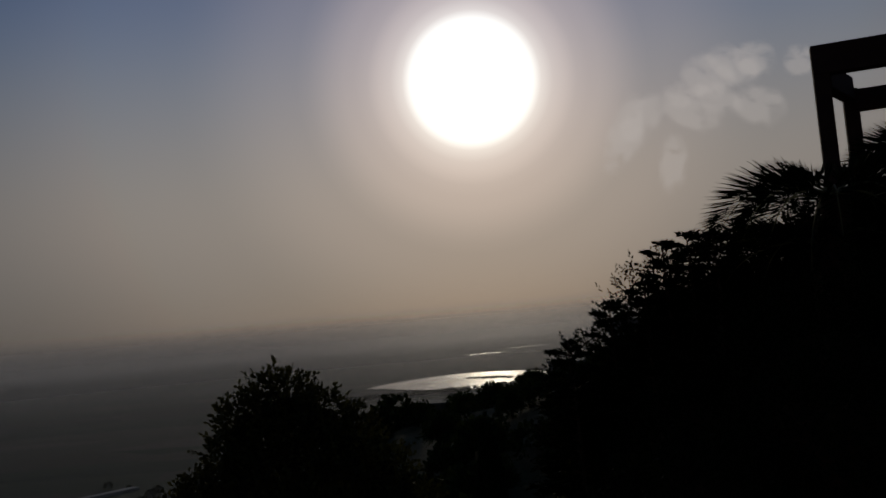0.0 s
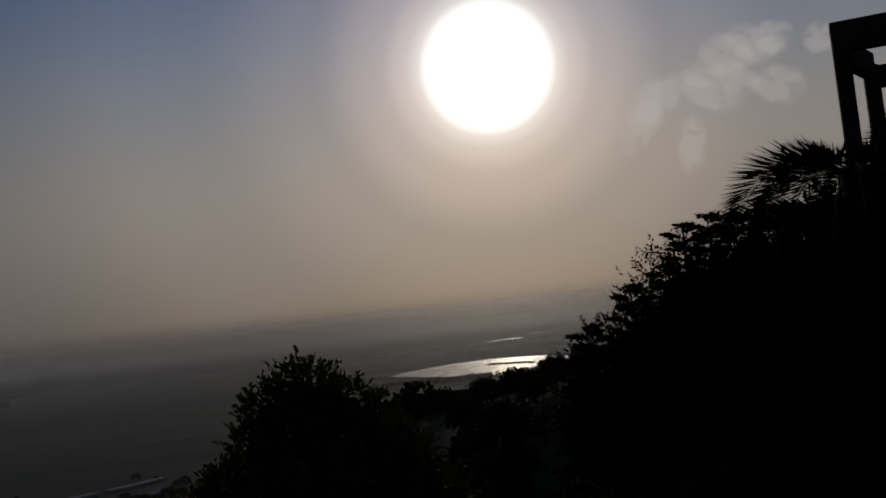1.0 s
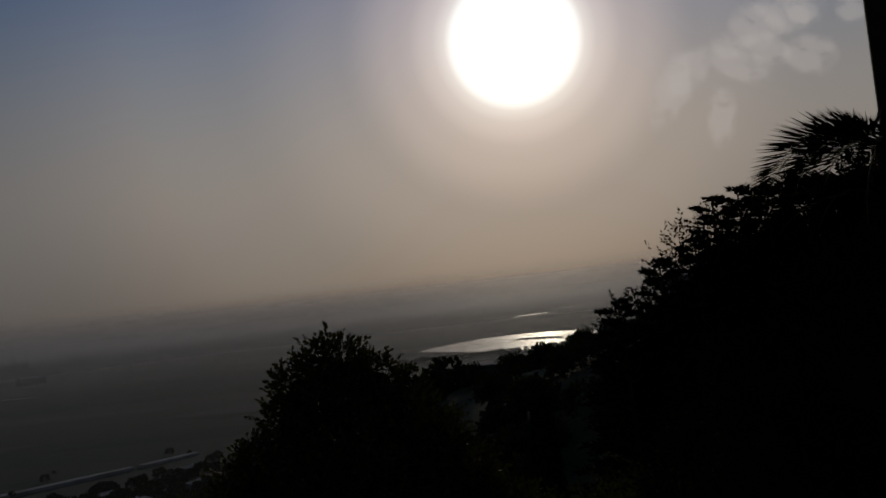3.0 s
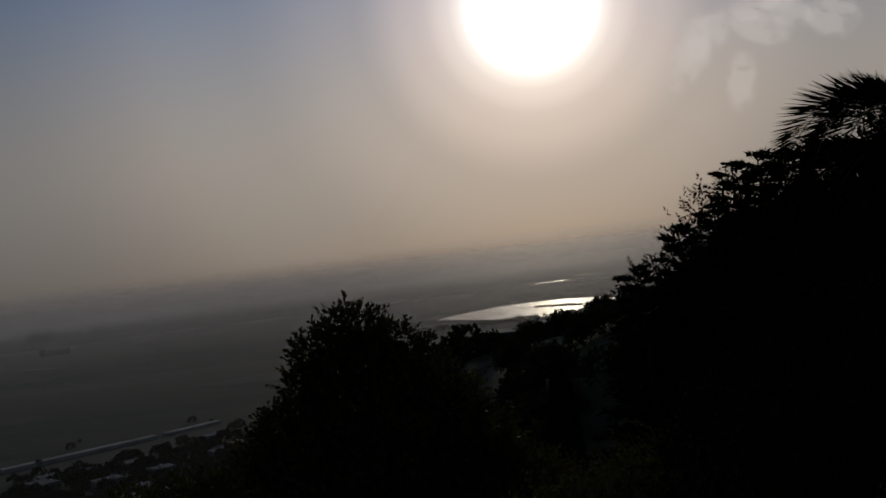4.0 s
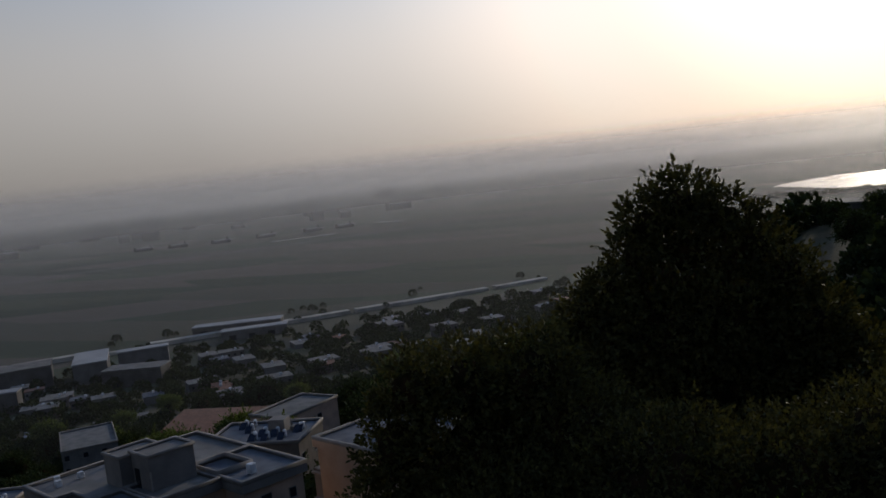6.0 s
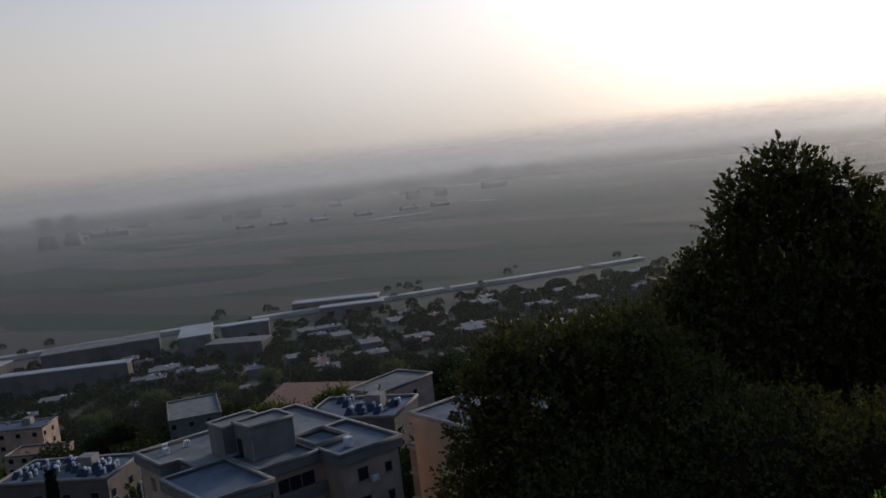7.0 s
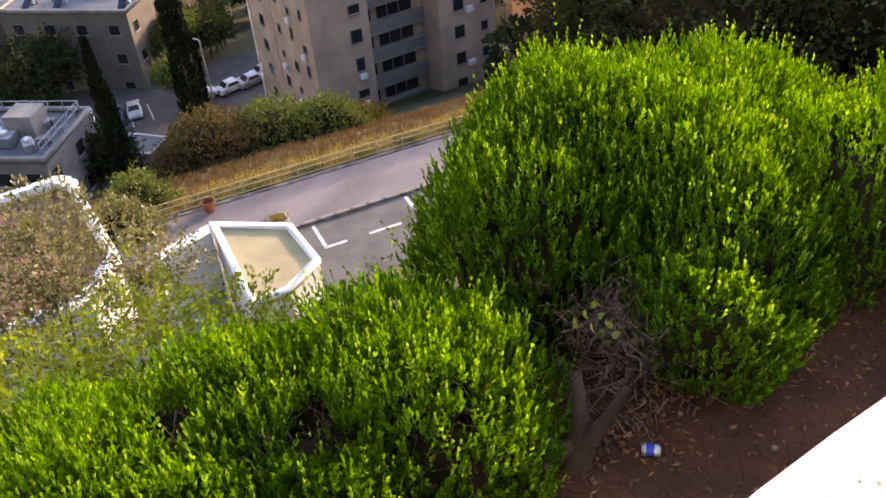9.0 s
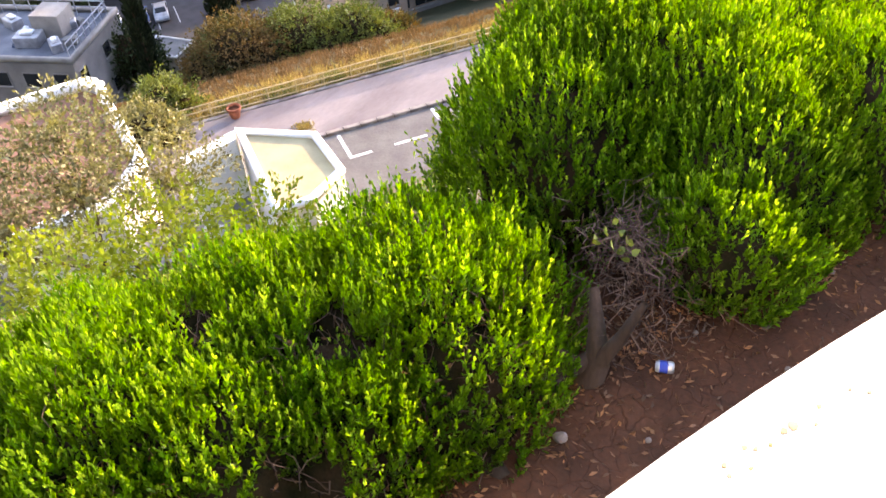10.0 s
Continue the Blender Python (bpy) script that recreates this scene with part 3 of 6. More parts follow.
def window_part(parent, at, turn, w, h):
    """A window: dark pane set back behind a frame, with a sill."""
    frame_ob = block("window", parent, STUCCO_GREY, (w + 0.14, 0.10, h + 0.14), at, turn, 0.01)
    block("pane", frame_ob, WINDOW, (w, 0.05, h), (0, -0.045, 0.07), 0, 0.0)
    block("sill", frame_ob, CONCRETE, (w + 0.3, 0.2, 0.07), (0, -0.08, -0.07), 0, 0.01)
    return frame_ob


def air_unit(parent, at, turn):
    return block("air_conditioner", parent, TANK, (0.8, 0.35, 0.6), at, turn, 0.03, "white air conditioner on the wall")


def apartment_tower():
    ob = empty("apartment_building", TOWER, "tall beige apartment tower with stacked balconies and a flat tarred roof", "apartment building", "towers on the slope")
    base = -49.0
    left = [(-20.3, 1.6), (-13.9, 1.6), (-13.9, 3.6), (-9.2, 3.6), (-9.2, 20.4), (-20.3, 20.4)]
    front = [(-9.2, 0.0), (0.0, 0.0), (0.0, 6.1), (-9.2, 6.1)]
    mid = [(-9.18, 6.12), (-3.5, 6.12), (-3.5, 13.7), (-9.18, 13.7)]
    back = [(-9.2, 13.72), (0.0, 13.72), (0.0, 20.4), (-9.2, 20.4)]
    for outline in (left, front, mid, back):
        prism("wall", ob, STUCCO, outline, base, ROOF - 1.1)
    # deep fascia and parapet round the sunken roof, wider than the walls
    for outline, tar in ((left, ROOF_PALE), (front, TAR), (mid, ROOF_PALE), (back, TAR)):
        wide = shrink(outline, -0.4) if outline is not mid else [(-9.6, 6.52), (-3.1, 6.52), (-3.1, 13.3), (-9.6, 13.3)]
        if outline is left:
            wide = [(-20.7, 1.2), (-13.5, 1.2), (-13.5, 3.2), (-9.64, 3.2), (-9.64, 20.8), (-20.7, 20.8)]
        roof = prism("roof", ob, FASCIA, wide, ROOF - 1.15, ROOF - 0.35)
        r = rim("parapet", roof, FASCIA, wide, 0.3, ROOF - 0.36, ROOF - 0.06)
        rim("coping", roof, CONCRETE, shrink(wide, -0.05), 0.42, ROOF - 0.07, ROOF + 0.06, "pale worn coping")
        prism("roof_covering", roof, tar, shrink(wide, 0.32), ROOF - 0.36, ROOF - 0.28)
    # stair and lift house on the roof
    for x, y, w, d, top in ((-11.8, 9.0, 3.4, 4.6, -21.2), (-8.3, 10.3, 3.6, 4.8, -20.9)):
        house = block("lift_house", ob, STUCCO_GREY, (w, d, top - ROOF + 0.3), (x, y, ROOF - 0.3), 0, 0.05)
        o = [(-w / 2 - 0.15, -d / 2 - 0.15), (w / 2 + 0.15, -d / 2 - 0.15), (w / 2 + 0.15, d / 2 + 0.15), (-w / 2 - 0.15, d / 2 + 0.15)]
        rim("coping", house, CONCRETE, o, 0.3, top - ROOF + 0.28, top - ROOF + 0.55)
    block("door", ob, WINDOW, (0.9, 0.08, 1.9), (-9.0, 7.86, ROOF - 0.28), 0, 0.01, "dark steel roof door")
    block("water_tank", ob, TANK, (0.75, 0.75, 1.0), (-2.0, 16.0, ROOF - 0.28), 10, 0.08, "white tank on the roof")
    block("drain_pipe", ob, CONCRETE, (0.14, 0.14, 1.9), (-6.3, 7.9, ROOF - 0.2), 0, 0.02)
    block("drain_pipe", ob, TANK, (0.16, 0.16, 24), (-20.45, 1.45, base), 0, 0.03, "white rain pipe at the corner")
    rim("low_wall", ob, CONCRETE, [(-9.2, 13.4), (-4.0, 13.4), (-4.0, 17.5), (-9.2, 17.5)], 0.25, ROOF - 0.3, ROOF + 0.35)
    for x, y in ((-19, 4), (-18, 6), (-17.5, 3.5), (-16, 9), (-19.2, 9.5)):
        block("roof_vent", ob, TANK, (0.5, 0.6, 0.7), (x, y, ROOF - 0.28), 20 * x, 0.05)
    # floors
    for k in range(7):
        z = ROOF - 3.6 - 2.9 * k
        # front block, camera-side face
        window_part(ob, (0.02, 4.6 + 0.05 * (k % 2), z + 0.3), 90, 1.1 if k % 3 else 0.8, 1.25 if k % 3 != 1 else 0.8)
        if k in (0, 3, 4):
            air_unit(ob, (0.2, 4.7, z - 0.55), 90)
        # recessed balcony strip: a short and a long dark opening with a solid front
        block("balcony", ob, STUCCO_GREY, (7.5, 0.5, 1.15), (-3.05, 9.9, z - 0.75), 90, 0.03)
        win = block("window", ob, WINDOW, (1.5, 0.08, 1.35), (-3.42, 7.2, z + 0.45), 90, 0.0)
        win = block("window", ob, WINDOW, (3.9, 0.08, 1.3), (-3.42, 10.6, z + 0.45), 90, 0.0)
        block("mullion", win, STUCCO_GREY, (0.1, 0.06, 1.3), (0.5, -0.05, 0), 0, 0.0)
        block("mullion", win, STUCCO_GREY, (0.1, 0.06, 1.3), (-0.8, -0.05, 0), 0, 0.0)
        block("slab_edge", ob, CONCRETE, (7.4, 0.6, 0.2), (-3.1, 9.9, z - 0.98), 90, 0.02)
        # back block
        window_part(ob, (0.02, 16.0, z + 0.3), 90, 1.1, 1.2)
        if k % 2 == 0:
            air_unit(ob, (0.2, 17.2, z - 0.1), 90)
        window_part(ob, (0.02, 19.0, z + 0.3), 90, 0.7, 0.9)
        # narrow side: three columns of small windows at mixed heights
        for j, x in enumerate((-7.4, -4.6, -2.0)):
            window_part(ob, (x + 0.25 * ((3 * k + j) % 3 - 1), -0.02, z + 0.1 + 0.4 * ((j + k) % 2)), 0, (0.45, 0.75, 0.55)[(j + k) % 3], (0.6, 1.05, 0.85)[(2 * j + k) % 3])
            if (j + 2 * k) % 3 == 0:
                air_unit(ob, (x + 0.1, -0.2, z - 0.75), 0)
        window_part(ob, (-17.0, 1.58, z + 0.3), 0, 1.0, 1.1)
        window_part(ob, (-0.02 - 13.9 + 2.3, 3.58, z + 0.3), 0, 0.8, 1.0)
    block("entrance_canopy", ob, WHITE_WALL, (3.2, 2.6, 0.25), (-0.6, 11.8, -44.2), 0, 0.04, "pale concrete canopy over the entrance")
    # near-black sheet stands for the shade inside the open undercroft
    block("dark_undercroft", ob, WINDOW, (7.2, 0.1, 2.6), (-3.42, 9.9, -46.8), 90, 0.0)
    return ob


apartment_tower()


def second_tower():
    ob = empty("apartment_building", TOWER, "warm beige apartment tower with a pale roof rim", "apartment building", "towers on the slope")
    o = [(-5.0, 26.0), (9.0, 26.0), (9.0, 37.0), (-5.0, 37.0)]
    prism("wall", ob, STUCCO_WARM, o, -52, ROOF - 1.0)
    wide = shrink(o, -0.35)
    roof = prism("roof", ob, STUCCO_WARM, wide, ROOF - 1.05, ROOF - 0.3)
    rim("parapet", roof, CONCRETE, wide, 0.35, ROOF - 0.3, ROOF + 0.1, "pale coping")
    prism("roof_covering", roof, TAR, shrink(wide, 0.36), ROOF - 0.3, ROOF - 0.22)
    block("roof_pad", roof, TAR, (3, 4, 0.2), (0.5, 31, ROOF - 0.22), 8, 0.02)
    for k in range(8):
        z = ROOF - 3.4 - 2.9 * k
        window_part(ob, (-5.02, 30.0, z), -90, 1.0, 1.2)
        window_part(ob, (-5.02, 33.5, z), -90, 1.0, 1.2)
        window_part(ob, (5.0, 25.98, z), 0, 1.2, 1.2)
    # stair shaft between the towers
    block("stair_shaft", ob, FASCIA, (2.4, 3.5, 21), (-6.3, 28.6, -49), 0, 0.05)
    for k in range(7):
        block("slab_edge", ob, CONCRETE, (1.6, 0.5, 0.2), (-6.6, 26.7, ROOF - 4.6 - 2.9 * k), 0, 0.02)
    return ob


second_tower()


def solar_set(parent, at, turn):
    """A solar water heater: tilted panel, stand and an upright white tank."""
    panel = block("solar_panel", parent, PANEL, (1.0, 1.6, 0.08), at, turn, 0.01)
    panel.matrix_basis = pose(at[0], at[1], at[2] + 0.35, 35, 0, turn)
    block("tank", parent, TANK, (0.55, 0.55, 1.15), (at[0] + 0.3, at[1] + 1.0, at[2]), turn, 0.16)


def flats(name, corner, size, turn, roof, base, mat, label, heaters=0, floors=4, clutter=True, cols=4, roofmat=None):
    """A block of flats with a parapet roof, rows of windows and roof gear."""
    w, d = size
    ob = empty(name, pose(*corner, 0, 0, 0, turn), label, "apartment building", "blocks in the town")
    o = [(-w / 2, -d / 2), (w / 2, -d / 2), (w / 2, d / 2), (-w / 2, d / 2)]
    prism("wall", ob, mat, o, base, roof - 0.5)
    roof_ob = prism("roof", ob, roofmat or TAR, shrink(o, -0.15), roof - 0.52, roof - 0.42)
    rim("parapet", roof_ob, CONCRETE, shrink(o, -0.18), 0.35, roof - 0.44, roof)
    step = (roof - base - 1.0) / floors
    for k in range(floors):
        z = roof - 0.4 - step * (k + 1) + 0.9
        for j in range(cols):
            x = -w / 2 + w * (j + 0.5) / cols
            window_part(ob, (x, -d / 2 - 0.02, z), 0, 1.3, 1.2)
            y = -d / 2 + d * (j + 0.5) / cols
            if j % 2 == 0:
                window_part(ob, (w / 2 + 0.02, y, z), 90, 1.1, 1.2)
    local = random.Random(len(bpy.data.objects))
    for _ in range(heaters):
        solar_set(ob, (local.uniform(-w / 2 + 1.2, w / 2 - 1.2), local.uniform(-d / 2 + 1.2, d / 2 - 2), roof - 0.42), local.choice([-8, 0, 6]))
    if clutter:
        block("lift_house", ob, CONCRETE, (2.6, 2.6, 2.0), (w * 0.15, d * 0.1, roof - 0.42), 0, 0.05)
        for _ in range(5):
            block("roof_box", ob, ROOF_PALE, (local.uniform(0.5, 1.2), 0.7, 0.6), (local.uniform(-w / 2 + 1, w / 2 - 1), local.uniform(-d / 2 + 1, d / 2 - 1), roof - 0.42), local.uniform(0, 90), 0.03)
    return ob


flats("apartment_building", (-130, 91.5), (19, 11), 22, -40, -62, STUCCO_OLD, "weathered beige flats crowded with solar tanks on the roof", 30, 5)
flats("apartment_building", (-106, 60.5), (17, 12), 27, -37, -53, STUCCO_OLD, "grey concrete flats with white tanks along the roof", 9, 4)
flats("apartment_building", (-122, 52), (13, 10), 27, -38.5, -56, STUCCO_OLD, "grey flats with a cluttered roof beside the car park", 6, 4)
flats("apartment_building", (-73.5, 31), (11, 8.4), 30, -33, -44, STUCCO_GREY, "low grey building with a railed service roof full of gear", 2, 3)
flats("apartment_building", (-86, 112), (15, 11), 14, -34, -60, STUCCO_OLD, "beige flats whose roof is crowded with white solar tanks", 14, 6)
flats("apartment_building", (-104, 146), (9, 15), -8, -40, -64, STUCCO, "beige slab block with a pale sloping roof", 0, 6, False, roofmat=ROOF_PALE)
flats("apartment_building", (-116, 79), (10, 8), 20, -44, -58, STUCCO_OLD, "small white building between the flats and the car park", 4, 3)
flats("apartment_building", (-185, 169.5), (21, 13), -42, -56, -76, STUCCO_GREY, "long grey public building with a pale roof", 0, 6, False, 6, ROOF_PALE)
flats("apartment_building", (-254, 164), (20, 10), 28, -63, -88, STUCCO, "pale rendered house rising out of dark trees", 2, 7)
flats("apartment_building", (-226, 151), (15, 9), 25, -64, -82, STUCCO_WARM, "house with a reddish tiled roof among the trees", 0, 6, False, 4, ROOF_TILE)


def service_roof():
    """Railing, ducts and gear on the low grey building's roof."""
    ob = empty("roof_railing", pose(-73.5, 31, -33.42, 0, 0, 30), "thin galvanised roof railing with air ducts inside", "railing")
    for x in np.linspace(-5, 5, 8):
        block("post", ob, STEEL, (0.07, 0.07, 1.3), (x, 3.7, 0), 0, 0.0)
        block("post", ob, STEEL, (0.07, 0.07, 1.3), (5.0, x * 0.7, 0), 0, 0.0)
    for z in (0.7, 1.25):
        block("rail", ob, STEEL, (10.2, 0.07, 0.07), (0, 3.7, z), 0, 0.0)
        block("rail", ob, STEEL, (0.07, 7.2, 0.07), (5.0, 0, z), 0, 0.0)
    for x, y, w, d, h in ((-2.5, 1.2, 1.6, 1.1, 0.9), (0.5, -1.5, 2.2, 1.5, 1.0), (2.6, 1.4, 1.3, 1.0, 0.7), (-3.6, -2.0, 1.2, 1.2, 0.8), (3.2, -2.2, 0.9, 1.6, 0.8)):
        duct = block("air_duct", ob, STEEL, (w, d, h), (x, y, 0), 12 * x, 0.08)
        block("fan_hood", duct, TANK, (w * 0.5, d * 0.5, 0.25), (0, 0, h), 0, 0.08)


service_roof()
shed = empty("shed", pose(-74.8, 43.5, -44.2, 0, 0, 20), "small plastered kiosk with a pale flat roof", "shed")
block("wall", shed, CONCRETE, (4.0, 3.0, 2.9), (0, 0, 0), 0, 0.03)
top = block("roof", shed, FASCIA, (4.4, 3.4, 0.22), (0, 0, 2.9), 0, 0.02)
rim("coping", top, WHITE_WALL, [(-2.2, -1.7), (2.2, -1.7), (2.2, 1.7), (-2.2, 1.7)], 0.18, 0.2, 0.34)
block("door", shed, WINDOW, (0.9, 0.06, 2.0), (0.4, -1.52, 0), 0, 0.01)
low_roof = empty("lean_to", pose(-76.6, 40.0, -44.0, 0, 0, 20), "pale sheet roof of a lean-to by the kiosk", "shed")
block("wall", low_roof, CONCRETE, (2.2, 1.8, 2.0), (0, 0, 0), 0, 0.02)
block("roof", low_roof, ROOF_PALE, (2.6, 2.2, 0.1), (0, 0, 2.0), 0, 0.01)

# ---- the car park ----
flat_sheet("parking_lot", [(-101, 38), (-86, 44), (-76, 72), (-88, 80), (-104, 50)], -47.35, ASPHALT, "dark asphalt car park below the flats", "car park", thick=1.2)


def car_mesh(mat, name):
    """Body of a small saloon: lower shell and a narrowing cabin, both rounded."""
    bm = bmesh.new()
    outline = [(-2.1, 0.32), (-2.12, 0.7), (-1.95, 0.9), (-1.35, 0.96), (-0.75, 1.42), (0.55, 1.44), (1.15, 0.98), (1.95, 0.84), (2.12, 0.62), (2.1, 0.32)]
    rings = []
    for y, k in ((-0.84, 0.94), (-0.72, 1.0), (0.72, 1.0), (0.84, 0.94)):
        rings.append([bm.verts.new((x * (1 if abs(y) < 0.8 else 0.985), y * (0.82 if z > 1.2 else 1), 0.32 + (z - 0.32) * k)) for x, z in outline])
    n = len(outline)
    for a, b in zip(rings, rings[1:]):
        for i in range(n):
            bm.faces.new((a[i], a[(i + 1) % n], b[(i + 1) % n], b[i]))
    bm.faces.new(rings[0][::-1])
    bm.faces.new(rings[-1])
    bmesh.ops.recalc_face_normals(bm, faces=bm.faces)
    bmesh.ops.bevel(bm, geom=bm.edges[:], offset=0.03, segments=1, affect="EDGES")
    me = bpy.data.meshes.new(name)
    bm.to_mesh(me)
    bm.free()
    me.materials.append(mat)
    return me


def make_car(m, mat, label):
    ob = empty("car", m, label, "car", "cars in the car park")
    body = under(new("body", car_mesh(mat, "body")), ob)
    for name, outline in (("windscreen", [(1.10, 1.02), (0.60, 1.41)]), ("rear_window", [(-1.30, 1.0), (-0.80, 1.40)])):
        (x0, z0), (x1, z1) = outline
        off = 0.045 if name == "windscreen" else -0.045
        me = mesh_np(name, [(x0 + off, -0.66, z0), (x0 + off, 0.66, z0), (x1 + off, 0.56, z1 + 0.02), (x1 + off, -0.56, z1 + 0.02)], [(0, 1, 2, 3)], WINDOW)
        under(new(name, me), ob)
    for side in (-1, 1):
        me = mesh_np("side_window", [(-1.05, side * 0.845, 1.0), (0.85, side * 0.845, 1.0), (0.42, side * 0.73, 1.36), (-0.65, side * 0.73, 1.36)], [(0, 1, 2, 3)], WINDOW)
        under(new("side_window", me), ob)
        block("headlight", ob, TANK, (0.06, 0.3, 0.16), (2.09, side * 0.58, 0.6), 0, 0.02)
        block("tail_light", ob, CLAY, (0.06, 0.25, 0.18), (-2.1, side * 0.6, 0.66), 0, 0.02)
        for x in (-1.3, 1.3):
            bm = bmesh.new()
            bmesh.ops.create_cone(bm, cap_ends=True, segments=18, radius1=0.31, radius2=0.31, depth=0.2)
            bmesh.ops.bevel(bm, geom=[e for e in bm.edges if len(e.link_faces) == 2 and e.calc_face_angle() > 1], offset=0.04, segments=1, affect="EDGES")
            wheel = part("wheel", bm, RUBBER, ob)
            wheel.matrix_basis = pose(x, side * 0.76, 0.31, 90, 0, 0)
            bm = bmesh.new()
            bmesh.ops.create_cone(bm, cap_ends=True, segments=12, radius1=0.19, radius2=0.17, depth=0.21)
            part("rim", bm, STEEL, wheel)
    return ob


LOT = -47.35
for x, y, turn, mat, label in (
    (-94.5, 49.4, -8, CAR_WHITE, "white saloon car parked on asphalt"), (-92.6, 51.9, -12, CAR_BLUE, "dark blue car parked between pale ones"),
    (-91.6, 53.9, -12, CAR_SILVER, "silver saloon car parked at the end of a row"), (-95.4, 47.0, -8, CAR_BLUE, "blue car parked in the shade"),
    (-85.6, 64.1, 100, CAR_WHITE, "white estate car parked below the tower"), (-84.6, 66.6, 98, CAR_SILVER, "silver hatchback parked below the tower"),
    (-85.0, 69.3, 98, CAR_WHITE, "white car half hidden by the tower"), (-87.2, 60.5, 95, CAR_WHITE, "white car behind garden shrubs"),
):
    make_car(pose(x, y, LOT, 0, 0, turn - 20), mat, label)
for x, y in ((-93.6, 50.6), (-91.0, 52.8), (-90.4, 55.2), (-95.3, 48.2)):
    tagged(block("parking_line", None, LINE_PAINT, (4.4, 0.12, 0.012), (x, y, LOT), -28, 0.0), "worn white parking line on asphalt", "road marking", "lines in the car park")

lamp = empty("street_lamp", pose(-85.0, 60.6, LOT), "slim grey street lamp with a bent arm", "street lamp")
block("pole", lamp, STEEL, (0.16, 0.16, 8.2), (0, 0, 0), 0, 0.03)
block("arm", lamp, STEEL, (1.3, 0.1, 0.1), (-0.6, 0, 8.1), 0, 0.02)
block("lamp_head", lamp, TANK, (0.7, 0.25, 0.14), (-1.2, 0, 8.02), 0, 0.04)

# ---- the road below the garden ----
ALONG, OUT = Vector((0.468, 0.884)), Vector((-0.884, 0.468))
FOOT = Vector((-36.9, 31.0))
ROAD_Z = -25.62


def strip(a, b, c, d):
    """Outline of a strip from a to b along the road, c to d metres out from the fence line (towards the hill is negative)."""
    return [tuple(FOOT + ALONG * u + OUT * v) for u, v in ((a, c), (a, d), (b, d), (b, c))]


flat_sheet("road", strip(-22, 40, -4.55, -0.35), ROAD_Z, ROAD_SHADOWED, "worn pinkish-grey lane with drawn-out shadows put into its colour", "road", thick=0.4)
flat_sheet("road", strip(-22, 40, -11.5, -4.85), ROAD_Z - 0.12, BAY, "grey asphalt bay beside the lane", "road", thick=0.4)
for u in np.arange(-16, 24, 1.0):
    k = block("kerb_stone", None, KERB, (0.3, 0.98, 0.3), (*(FOOT + ALONG * u + OUT * -4.7), ROAD_Z - 0.24), -27.9, 0.03)
    tagged(k, "grey concrete kerb stone along the lane", "kerb stone", "kerb of the lane")
for a, b, c, d in ((-1.0, -0.8, -7.3, -5.0), (-1.0, 0.3, -7.4, -7.2), (1.6, 3.5, -7.4, -7.2), (4.6, 4.8, -6.2, -5.0), (5.2, 7.4, -7.4, -7.2)):
    ob = prism("parking_line", None, LINE_PAINT, strip(a, b, c, d), ROAD_Z - 0.12, ROAD_Z - 0.108)
    tagged(ob, "white painted line of a parking bay", "road marking", "lines of the parking bays")
ob = rim("tree_pit", None, KERB, strip(-3.0, -1.9, -4.05, -3.05), 0.12, ROAD_Z - 0.05, ROAD_Z + 0.08)
tagged(ob, "square kerbed tree pit with dry weeds", "tree pit")
PIT = [(*(FOOT + ALONG * rng.uniform(-2.85, -2.05) + OUT * rng.uniform(-3.9, -3.2)), ROAD_Z - 0.05) for _ in range(40)]


def fence():
    turn = math.degrees(math.atan2(ALONG.y, ALONG.x))
    ob = empty("fence", pose(*(FOOT), ROAD_Z, 0, 0, turn), "low yellowish metal fence along the lane, overgrown by dry grass", "fence")
    for u in np.arange(-12, 22, 1.7):
        block("post", ob, FENCE_PAINT, (0.07, 0.07, 1.1), (u, 0, -0.15), 0, 0.01)
    for z in (0.15, 0.55, 0.92):
        block("rail", ob, FENCE_PAINT, (34, 0.05, 0.05), (5, 0, z), 0, 0.0)
    block("footing", ob, KERB, (34, 0.3, 0.3), (5, -0.15, -0.25), 0, 0.03)
    wires = [tube([(u, 0.02, 0.12), (u, 0.02, 0.92)], [0.008, 0.008], 3) for u in np.arange(-12, 22, 0.14)]
    v, f = gather(wires)
    under(new("wire_mesh", mesh_np("wire_mesh", v, f, STEEL)), ob)
    return ob


fence()


def pot(m):
    bm = bmesh.new()
    rings = [(0.26, 0), (0.36, 0.45), (0.42, 0.55), (0.42, 0.68), (0.36, 0.68), (0.33, 0.5)]
    loops = [[bm.verts.new((r * math.cos(a), r * math.sin(a), z)) for a in np.linspace(0, 6.283, 18, endpoint=False)] for r, z in rings]
    for a, b in zip(loops, loops[1:]):
        for i in range(18):
            bm.faces.new((a[i], a[(i + 1) % 18], b[(i + 1) % 18], b[i]))
    bm.faces.new(loops[0][::-1])
    ob = empty("plant_pot", m, "red clay plant pot standing by the fence", "plant pot")
    part("pot", bm, CLAY, ob)
    me = mesh_np("earth", [(0.34 * math.cos(a), 0.34 * math.sin(a), 0.55) for a in np.linspace(0, 6.283, 12, endpoint=False)], [tuple(range(12))], SOIL)
    under(new("earth", me), ob)


pot(pose(-39.0, 25.7, ROAD_Z))


